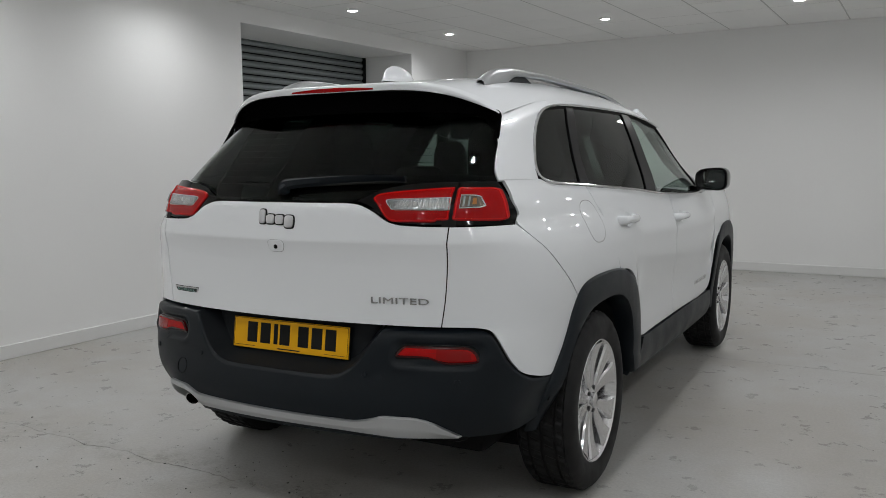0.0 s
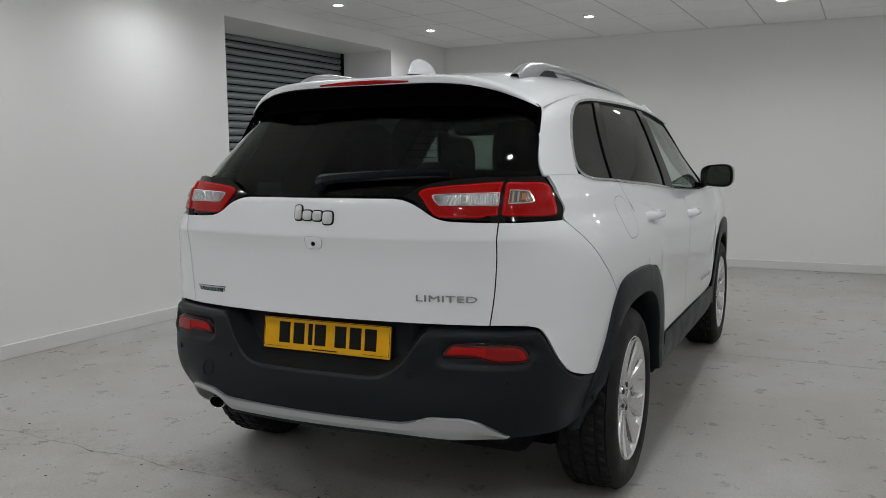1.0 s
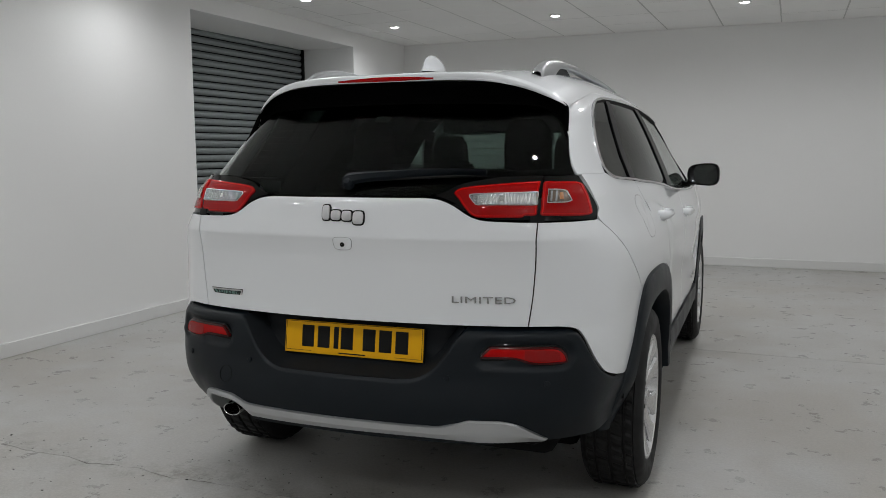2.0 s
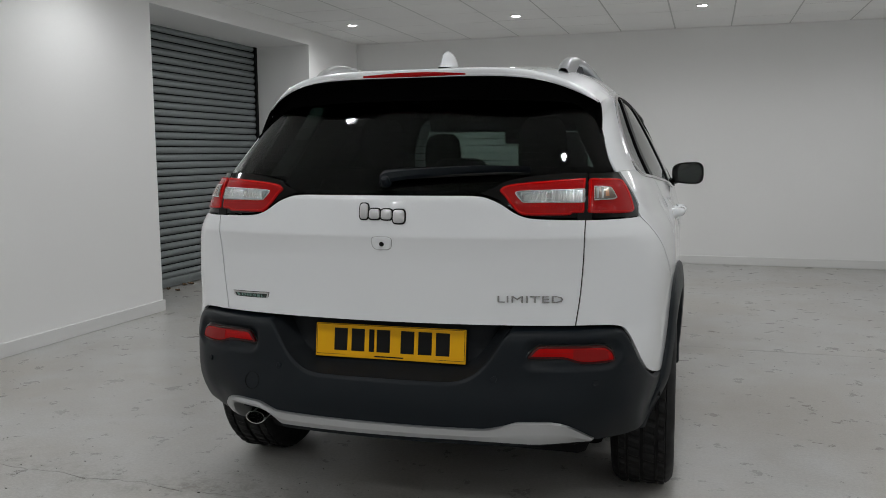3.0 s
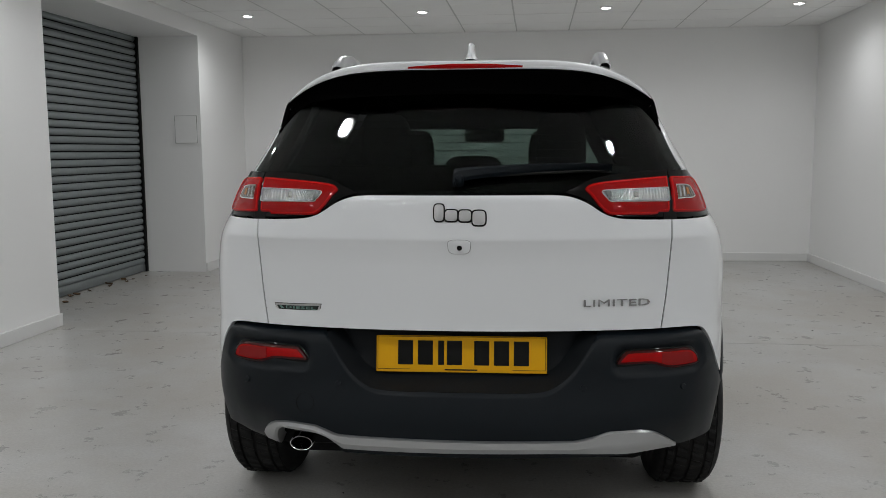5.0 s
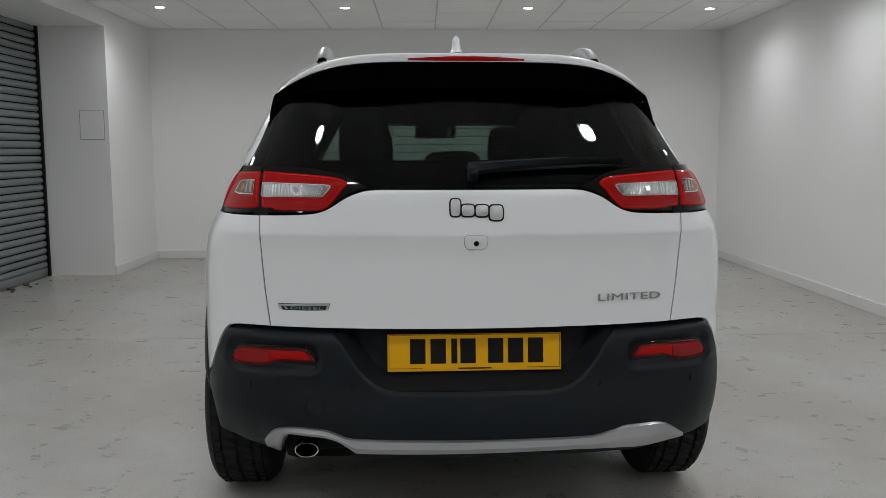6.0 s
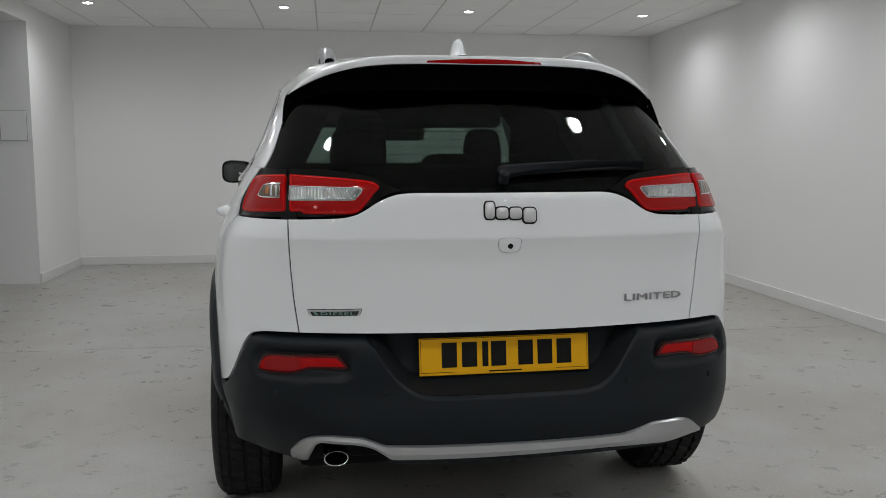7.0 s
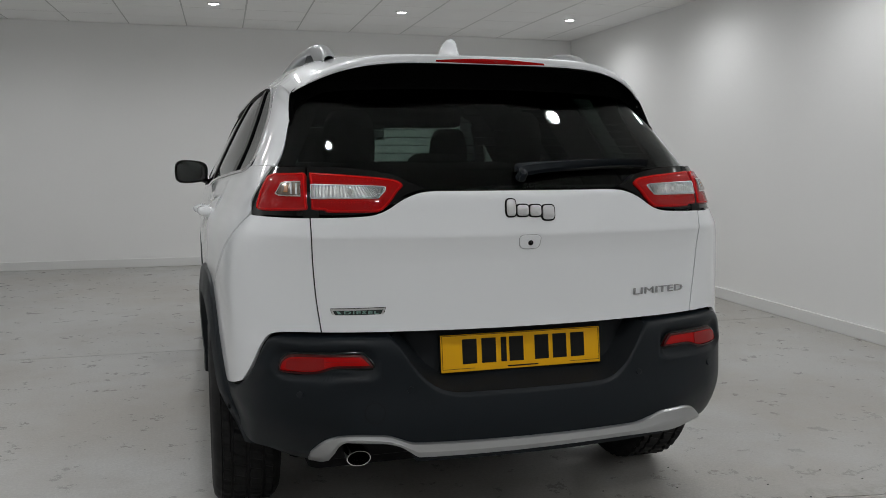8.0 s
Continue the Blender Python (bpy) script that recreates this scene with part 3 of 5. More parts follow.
spoiler()
ROOFMID = pchip([(0.30, 1.583), (0.36, 1.591), (0.45, 1.600), (0.6, 1.616), (0.9, 1.643), (1.3, 1.659), (1.8, 1.652), (2.1, 1.625), (2.45, 1.566)])
ROOFEDGE = pchip([(0.30, 1.425), (0.45, 1.462), (0.5, 1.474), (0.76, 1.521), (0.95, 1.537), (1.9, 1.538), (2.2, 1.510), (2.45, 1.462)])
REARHALF = pchip([(0.30, 0.622), (0.45, 0.634), (0.6, 0.644), (0.75, 0.650), (2.5, 0.650)])


def ROOFHALF(y):
    k = ramp01(y, 0.50, 0.80)
    return (1 - k) * REARHALF(y) + k * (flank(y, ROOFEDGE(y)) + 0.0015)


def soften(ob):
    """Rounds the shading where the roof runs into the body side, so that the two read as one sheet."""
    data = ob.data
    turned = []
    for v in data.vertices:
        n, p = v.normal.copy(), v.co
        side = math.copysign(1, p.x)
        y = min(max(p.y, 0.45), 2.4)
        away = (Vector((abs(p.x), p.y, p.z)) - Vector((ROOFHALF(y), y, ROOFEDGE(y)))).length
        w = 1 - ramp01(away, 0.0, 0.10)
        if w > 0 and n.z * 0.75 + n.x * side * 0.66 > 0:
            n = n.lerp(Vector((side * 0.66, -0.05, 0.75)), w).normalized()
        turned.append(n)
    data.normals_split_custom_set_from_vertices(turned)


def roof_at(t, y):
    """The roof t of the way from the middle (0) to the edge (1)."""
    a = abs(t)
    z = ROOFEDGE(y) + (ROOFMID(y) - ROOFEDGE(y)) * (1 - a ** (5.0 + 0.4 * ramp01(y, 0.40, 0.85)))
    return Vector((t * ROOFHALF(y), y, z))


def roof():
    ts = [math.sin(math.pi / 2 * k / 28) for k in range(-28, 29)]
    rows = []
    for j in range(41):
        v = j / 40
        row = []
        for t in ts:
            y0 = 0.300 + 0.152 * abs(t) ** 4
            row.append(roof_at(t, y0 + (2.45 - y0) * v))
        rows.append(row)
    edge = rows[0]
    for dy, dz in ((-0.004, -0.007), (-0.0055, -0.016), (-0.005, -0.027)):
        rows.insert(0, [p + (1 - abs(t) ** 6) * Vector((0, dy, dz)) for t, p in zip(ts, edge)])
    bm = bmesh.new()
    grid_shell(bm, rows, 0.004, normal=lambda p: Vector((p.x * 0.3, 0, 1)))
    soften(part("roof", bm, PAINT, car, "glossy white roof"))
    bm = bmesh.new()
    rows = [[roof_at(t * 0.97, 0.335 + 0.14 * abs(t) ** 4 + 2.0 * j / 20) - Vector((0, 0, 0.020 + 0.016 * ramp01(j, 0, 4))) for t in ts] for j in range(21)]
    grid_shell(bm, rows, 0.01, normal=lambda p: Vector((0, 0, 1)))
    part("headliner", bm, HEADLINING, car)
    bm = bmesh.new()
    rows = []
    for j in range(13):
        v = j / 12
        half = 0.0125 + 0.003 * (1 - v) + 0.018 * (1 - v) ** 4
        y0, y1 = 0.655 + 0.035 * v + 0.045 * v ** 6, 0.925 - 0.055 * v - 0.070 * v ** 6
        row = []
        for k in range(20):
            w = 2 * math.pi * k / 20
            yy = (y0 + y1) / 2 + (y1 - y0) / 2 * math.cos(w)
            row.append((half * math.sin(w) * (1.0 if v < 1 else 0.5), yy, 1.628 + (0.066 if v < 1 else 0.068) * v + 0.02 * (1 - v) * (yy - 0.672)))
        rows.append(row)
    grid_shell(bm, rows, wrap=True)
    bm.verts.ensure_lookup_table()
    bm.faces.new([bm.verts[len(bm.verts) - 20 + k] for k in range(20)])
    part("antenna_fin", bm, PAINT, car, "white shark-fin antenna")


roof()


def roof_rail(s):
    rail = new("roof_rail")
    rail.parent = car
    rail["label"] = "satin silver roof rail with black feet"
    top = pchip([(0.585, 1.600), (0.62, 1.620), (0.67, 1.640), (0.75, 1.657), (0.86, 1.666), (1.1, 1.665), (1.5, 1.656), (2.0, 1.632), (2.25, 1.607), (2.42, 1.582)])
    low = pchip([(0.585, 1.555), (0.76, 1.572), (0.80, 1.600), (0.88, 1.632), (1.1, 1.638), (1.5, 1.631), (2.0, 1.612), (2.2, 1.588), (2.3, 1.560), (2.42, 1.535)])
    bm = bmesh.new()
    rows = []
    for k in range(61):
        y = 0.585 + 1.835 * (k / 60) ** 1.2
        a, b, x = low(y), top(y), 0.485 + 0.02 * ramp01(y, 0.6, 1.2)
        h = (b - a) / 2
        w = 0.0235 if 0 < k < 60 else 0.018
        rows.append([(s * (x + w * math.copysign(abs(math.cos(q)) ** 0.7, math.cos(q))), y, (a + b) / 2 + h * math.copysign(abs(math.sin(q)) ** 0.7, math.sin(q))) for q in (2 * math.pi * i / 16 for i in range(16))])
    grid_shell(bm, rows, wrap=True)
    part("bar", bm, SATIN, rail)
    for stations in ((0.78, 0.86, 0.95, 1.06), (2.08, 2.03, 1.97, 1.89)):
        bm = bmesh.new()
        rows = []
        for k, y in enumerate(stations):
            x = 0.485 + 0.02 * ramp01(y, 0.6, 1.2)
            foot, head = 1.57, (low(y) + 0.008) if k < 3 else low(y) - 0.035
            rows.append([(s * (x + dx), y, z) for dx, z in ((-0.016, foot), (-0.014, head), (0.014, head), (0.018, foot))])
        grid_shell(bm, rows, wrap=True)
        part("foot", bm, CLAD, rail, "black plastic foot")


for s in (1, -1):
    roof_rail(s)


# ---- the flanks ----
DOORSEAM = ((1.021, 0.845), (0.924, 1.084), (0.881, 1.188))


def patch(bm, bottom, top, left, right, nu, nv, side=1, rear=None, thick=0.012, lift=0.0, rise=None):
    """A plate on the skin between four edge lines (bottom and top run forward, left and right run up)."""
    b, t = outline(bottom, nu, side, rear), outline(top, nu, side, rear)
    l, r = outline(left, nv, side, rear), outline(right, nv, side, rear)
    rows = []
    for j in range(nv + 1):
        v = j / nv
        row = []
        for i in range(nu + 1):
            w = i / nu
            u, z = [(1 - v) * b[i][k] + v * t[i][k] + (1 - w) * l[j][k] + w * r[j][k]
                    - (1 - w) * (1 - v) * b[0][k] - w * (1 - v) * b[-1][k] - (1 - w) * v * t[0][k] - w * v * t[-1][k] for k in (0, 1)]
            row.append(skin(u, z, lift + (rise(w, v) if rise else 0.0), rear))
        rows.append(row)
    return grid_shell(bm, rows, thick, normal=lambda p: Vector((p.x, p.y - (MID0 if p.y < MID0 else p.y), 0.15)))


WINGGAP = [("y", 0.572, 0.792), ("y", 0.507, 0.858), ("y", 0.424, 0.930), ("y", 0.348, 0.995), ("x", 0.7875, 1.085)]


def flank_panels(s):
    bm = bmesh.new()
    low = [("x", 0.611, 0.756), ("x", 0.665, 0.756), ("x", 0.715, 0.753), ("x", 0.748, 0.742), ("x", 0.768, 0.715), ("x", 0.787, 0.672), ("x", 0.806, 0.625), ("x", 0.828, 0.583), ("y", 0.34, 0.552), ("y", 0.385, 0.565),
           ("y", 0.462, 0.640), ("y", 0.5665, 0.790)]
    high = [("x", 0.641, 1.084), ("x", 0.68, 1.084), ("x", 0.72, 1.084), ("x", 0.755, 1.084), ("x", 0.784, 1.084)]
    left = [("x", SEAM(z) + 0.003, z) for z in [0.756 + 0.328 * k / 20 for k in range(21)]]
    right = [("y", 0.5665, 0.790), ("y", 0.503, 0.856), ("y", 0.420, 0.928), ("y", 0.344, 0.993), ("x", 0.784, 1.084)]
    low[0], high[0] = left[0], left[-1]
    patch(bm, low, high, left, right, 60, 64, s, GATEREAR)
    low = [("y", 0.572, 0.792), ("y", 0.647, 0.838), ("y", 0.82, 0.850), ("y", 1.018, 0.842)]
    high = [("x", 0.7155, 1.2285), ("y", 0.36, 1.228), ("y", 0.45, 1.2275), ("y", 0.515, 1.226), ("y", 0.56, 1.2135), ("y", 0.70, 1.202), ("y", 0.876, 1.188)]
    right = [("y", 1.018, 0.842), ("y", 0.98, 0.940), ("y", 0.945, 1.025), ("y", 0.916, 1.095), ("y", 0.876, 1.188)]
    patch(bm, low, high, WINGGAP + [("x", 0.780, 1.120), ("x", 0.763, 1.157), ("x", 0.739, 1.195), ("x", 0.7155, 1.2285)], right, 40, 36, s)
    part("quarter_panel", bm, PAINT, car, "glossy white rear wing and pillar")
    # rear pillar, drawn out to the end of the spoiler
    bm = bmesh.new()
    rear = [(0.706, 1.229), (0.685, 1.265), (0.668, 1.31), (0.655, 1.352), (0.650, 1.378), (0.647, 1.412), (0.643, 1.446), (0.641, 1.470)]
    tip = [skin(at_x(x, z), z) for x, z in rear[:4]] + [Vector(p) for p in ((0.641, 0.401, 1.378), (0.638, 0.426, 1.410), (0.634, 0.448, 1.444), (0.634, 0.460, 1.466))]
    left = [("x", x, z) for x, z in rear]
    top = [left[-1]] + [("y", y, ROOFEDGE(y) - 0.001) for y in (0.60, 0.70, 0.80, 0.93)]
    right = [("y", 0.50, 1.226), ("y", 0.515, 1.255), ("y", 0.56, 1.312), ("y", 0.615, 1.372), ("y", 0.68, 1.430), ("y", 0.76, 1.478), ("y", 0.93, ROOFEDGE(0.93) - 0.001)]
    low = [left[0], ("y", 0.36, 1.228), ("y", 0.43, 1.227), right[0]]
    n, m = 30, 32
    b, t, l, q = outline(low, n), outline(top, n), outline(left, m), outline(right, m)
    drawn = catmull(tip, m)
    rows = []
    for jj in range(m + 1):
        v = jj / m
        pull = drawn[jj] - skin(*l[jj])
        row = []
        for ii in range(n + 1):
            w = ii / n
            u, z = [(1 - v) * b[ii][k] + v * t[ii][k] + (1 - w) * l[jj][k] + w * q[jj][k]
                    - (1 - w) * (1 - v) * b[0][k] - w * (1 - v) * b[-1][k] - (1 - w) * v * t[0][k] - w * v * t[-1][k] for k in (0, 1)]
            p = skin(u, z) + pull * (1 - w) ** 3
            row.append(Vector((s * p.x, p.y, p.z)))
        rows.append(row)
    grid_shell(bm, rows, 0.010, normal=lambda p: Vector((p.x, -0.3, 0.15)))
    lip = bmesh.new()
    sweep(lip, [Vector((s * (p.x - 0.006), p.y - 0.003, p.z)) for p in catmull(tip[3:7], 16)], [0.002] + [0.004] + [0.0070] * 13 + [0.004, 0.002], 8)
    part("spoiler_end", lip, MATT, car, "black end of the roof spoiler")
    low = [("y", 0.70, 1.450), ("y", 0.78, 1.488), ("y", 0.93, 1.514), ("y", 1.2, 1.526), ("y", 1.6, 1.528), ("y", 1.95, 1.522), ("y", 2.2, 1.500), ("y", 2.4, 1.465)]
    high = [("y", y, ROOFEDGE(y) - 0.001) for y in (0.70, 0.78, 0.93, 1.2, 1.6, 1.95, 2.2, 2.4)]
    panel(bm, low, high, 40, 4, s)
    soften(part("rear_pillar", bm, PAINT, car, "glossy white rear pillar and roof side"))
    # doors
    rear_low = [("y", 1.024, 0.842), ("y", 1.15, 0.825), ("y", 1.245, 0.77), ("y", 1.30, 0.66), ("y", 1.34, 0.55), ("y", 1.39, 0.492), ("y", 1.6, 0.489), ("y", 2.0, 0.486)]
    rear_high = [("y", 0.884, 1.187), ("y", 1.0, 1.180), ("y", 1.12, 1.172), ("y", 1.22, 1.165), ("y", 1.32, 1.158), ("y", 1.42, 1.152), ("y", 1.65, 1.136), ("y", 2.0, 1.110)]

    def crease(t, v):
        return -0.012 * math.exp(-((v - 0.28) / 0.16) ** 2) * ramp01(t, 0.3, 0.6) + 0.006 * math.exp(-((v - 0.72) / 0.05) ** 2)
    front_low = [("y", 2.006, 0.486), ("y", 2.3, 0.482), ("y", 2.7, 0.474), ("y", 2.95, 0.50), ("y", 3.02, 0.60)]
    front_high = [("y", 2.006, 1.109), ("y", 2.3, 1.096), ("y", 2.7, 1.085), ("y", 2.95, 1.080), ("y", 3.06, 1.078)]
    for low, high, bend_t in ((rear_low, rear_high, crease), (front_low, front_high, lambda t, v: crease(1, v))):
        bm = bmesh.new()
        panel(bm, low, high, 36, 26, s, rise=bend_t)
        door = part("door", bm, PAINT, car, "glossy white door")
        y = 1.18 if low is rear_low else 2.115
        z = 1.035 if low is rear_low else 0.985
        x = flank(y, z)
        bm = bmesh.new()
        path = catmull([(x - 0.012, y - 0.098, z), (x + 0.016, y - 0.088, z + 0.003), (x + 0.031, y - 0.055, z + 0.005), (x + 0.034, y, z + 0.005), (x + 0.030, y + 0.055, z + 0.003), (x + 0.014, y + 0.088, z), (x - 0.012, y + 0.098, z - 0.003)], 28)
        sweep(bm, [(s * p.x, p.y, p.z) for p in path], [0.015 + 0.003 * math.cos(2 * math.pi * i / 28) for i in range(29)], 12, 1.2)
        part("handle", bm, PAINT, door, "white pull handle")
        bm = bmesh.new()
        rows = []
        for k, deep in ((1.0, 0.002), (0.9, 0.0035), (0.7, -0.001), (0.4, -0.004), (0.02, -0.005)):
            rows.append([(s * (flank(y + 0.052 * k * math.cos(w), z + 0.034 * k * math.sin(w)) + 0.003 + deep), y + 0.052 * k * math.cos(w), z + 0.034 * k * math.sin(w)) for w in (2 * math.pi * i / 28 for i in range(28))])
        grid_shell(bm, rows, wrap=True)
        part("handle_cup", bm, PAINT, door, "shallow cup behind the handle")
    bm = bmesh.new()
    low = [("y", 3.026, 0.60), ("y", 3.10, 0.73), ("y", 3.22, 0.80), ("y", 3.47, 0.83), ("y", 3.72, 0.80), ("y", 3.86, 0.68), ("y", 3.95, 0.55)]
    high = [("y", 3.066, 1.077), ("y", 3.15, 1.076), ("y", 3.3, 1.074), ("y", 3.5, 1.072), ("y", 3.7, 1.068), ("y", 3.85, 1.064), ("y", 4.0, 1.06)]
    panel(bm, low, high, 30, 14, s)
    part("front_wing", bm, PAINT, car, "glossy white front wing")
    # windows
    for name, low, high, glass, label in (
        ("quarter_window", [("y", 0.535, 1.243), ("y", 0.62, 1.216), ("y", 0.70, 1.210), ("y", 0.855, 1.201)], [("y", 0.615, 1.362), ("y", 0.69, 1.432), ("y", 0.78, 1.482), ("y", 1.06, 1.512)], SIDETINT, "dark tinted quarter window"),
        ("door_window", [("y", 0.925, 1.196), ("y", 1.3, 1.168), ("y", 1.62, 1.143)], [("y", 1.13, 1.513), ("y", 1.5, 1.518), ("y", 1.84, 1.516)], SIDETINT, "dark tinted rear door window"),
        ("door_window", [("y", 1.775, 1.130), ("y", 2.1, 1.110), ("y", 2.45, 1.098), ("y", 2.78, 1.098)], [("y", 1.945, 1.508), ("y", 2.1, 1.500), ("y", 2.25, 1.482), ("y", 2.40, 1.452)], CLEAR, "clear front door window"),
    ):
        bm = bmesh.new()
        panel(bm, low, high, 20, 14, s, -0.008, 0.004)
        win = part(name, bm, glass, car, label)
    # black pillars between the panes
    for low, high in (([("y", 0.850, 1.202), ("y", 0.93, 1.196)], [("y", 1.055, 1.516), ("y", 1.135, 1.518)]), ([("y", 1.615, 1.146), ("y", 1.78, 1.132)], [("y", 1.835, 1.520), ("y", 1.95, 1.514)]),
                      ([("y", 2.77, 1.098), ("y", 2.95, 1.098)], [("y", 2.39, 1.456), ("y", 2.50, 1.44)])):
        bm = bmesh.new()
        panel(bm, low, high, 4, 12, s, -0.002, 0.02)
        part("pillar_trim", bm, PILLAR, car, "black door pillar")
    # chrome line round the side glass
    line = [("y", 2.40, 1.462), ("y", 2.2, 1.496), ("y", 1.95, 1.518), ("y", 1.6, 1.524), ("y", 1.2, 1.522), ("y", 0.95, 1.514), ("y", 0.80, 1.494), ("y", 0.70, 1.448), ("y", 0.615, 1.374), ("y", 0.55, 1.300), ("y", 0.518, 1.255),
            ("y", 0.53, 1.228), ("y", 0.60, 1.210), ("y", 0.75, 1.200), ("y", 0.95, 1.187), ("y", 1.4, 1.155), ("y", 1.9, 1.114), ("y", 2.4, 1.092), ("y", 2.8, 1.086)]
    bm = bmesh.new()
    sweep(bm, [skin(u, z, 0.003) for u, z in outline(line, 160, s)], 0.0052, 8)
    part("window_trim", bm, CHROME, car, "thin chrome line round the side windows")
    bm = bmesh.new()
    sweep(bm, [skin(u, z, -0.010) for u, z in outline(line, 160, s)], 0.0115, 8)
    part("window_seal", bm, SEAL, car, "black rubber window seal")
    # filler flap
    if s == 1:
        def ring(r, lift):
            row = []
            for k in range(40):
                w = 2 * math.pi * k / 40
                e, f = math.copysign(abs(math.cos(w)) ** 0.8, math.cos(w)), math.copysign(abs(math.sin(w)) ** 0.8, math.sin(w))
                y, z = 0.805 + r * e * 1.05, 1.055 + r * f
                row.append(skin(s * at_y(y, z), z, lift))
            return row
        bm = bmesh.new()
        grid_shell(bm, [ring(r, lift) for r, lift in ((0.0005, 0.0007), (0.05, 0.0007), (0.078, 0.0006), (0.0795, -0.001), (0.0795, -0.004))], wrap=True)
        flap = part("filler_flap", bm, PAINT, car, "white round fuel filler flap")
        # no gap is cut: a grey ring on the skin draws its shade
        bm = bmesh.new()
        grid_shell(bm, [ring(0.0795, 0.0003), ring(0.0818, 0.0003), ring(0.0818, -0.003)], wrap=True)
        part("gap_ring", bm, GAPGREY, flap, "fine grey ring for the shaded gap round the flap")
    # dark sill
    bm = bmesh.new()
    low = [("y", 1.205, 0.345), ("y", 1.5, 0.333), ("y", 2.3, 0.32), ("y", 3.0, 0.315)]
    high = [("y", 1.40, 0.484), ("y", 1.75, 0.482), ("y", 2.3, 0.478), ("y", 2.96, 0.47)]
    panel(bm, low, high, 24, 8, s, 0.010, 0.03, rise=lambda t, v: 0.012 * math.sin(math.pi * v))
    part("sill_cladding", bm, CLAD, car, "dark plastic sill cladding")


for s in (1, -1):
    flank_panels(s)


def arch(s, hub, forward):
    """Dark wheel-arch cladding round a wheel; forward: whether the fore leg is the long one."""
    outer = [(-0.466, 0.350), (-0.447, 0.462), (-0.398, 0.556), (-0.328, 0.645), (-0.242, 0.776), (-0.145, 0.840), (0.05, 0.856), (0.25, 0.846), (0.38, 0.81), (0.47, 0.75), (0.53, 0.65), (0.565, 0.55), (0.59, 0.49), (0.61, 0.40)]
    inner = [(-0.422, 0.346), (-0.376, 0.436), (-0.340, 0.53), (-0.285, 0.625), (-0.215, 0.69), (-0.12, 0.735), (0.02, 0.752), (0.16, 0.748), (0.27, 0.715), (0.345, 0.65), (0.39, 0.56), (0.415, 0.47), (0.435, 0.41), (0.445, 0.36)]
    o, q = catmull([(hub + y, z, 0) for y, z in outer], 48), catmull([(hub + y, z, 0) for y, z in inner], 48)
    rows = []
    for v, lift in ((0.0, 0.000), (0.06, 0.010), (0.2, 0.016), (0.55, 0.022), (0.85, 0.026), (0.97, 0.022), (1.0, 0.008), (1.0, -0.05), (1.0, -0.12)):
        row = []
        for a, b in zip(o, q):
            y, z = a.x + v * (b.x - a.x), a.y + v * (b.y - a.y)
            z = max(z, 0.27)
            zz = max(z, 0.45) if y > MID0 or hub > 2 else z
            side = skin(at_y(y, zz), zz).x if y < MID0 else flank(y, zz)
            if hub < 2 and y < hub:
                side -= 0.046 * ramp01(0.54 - z, 0.0, 0.19)
            row.append(Vector((s * (side + (lift * 0.4 if hub > 2 and lift > 0 else lift)), y, z)))
        rows.append(row)
    bm = bmesh.new()
    grid_shell(bm, rows)
    part("arch_cladding", bm, CLAD, car, "dark plastic wheel-arch cladding")
    bm = bmesh.new()
    rows = []
    for x in (0.86, 0.50):
        rows.append([(s * x, hub + 0.44 * math.cos(w), 0.36 + 0.40 * math.sin(w)) for w in (math.pi * (0.04 + 0.88 * k / 24) for k in range(25))])
    grid_shell(bm, rows)
    rows = [[(s * 0.52, hub + r * math.cos(w), 0.36 + 0.91 * r * math.sin(w)) for w in (math.pi * (0.04 + 0.88 * k / 24) for k in range(25))] for r in (0.44, 0.02)]
    grid_shell(bm, rows)
    part("arch_liner", bm, UNDER, car)


HUB_R, HUB_F, HUB_Z = 0.774, 3.474, 0.352
for s in (1, -1):
    arch(s, HUB_R, True)
    arch(s, HUB_F, False)


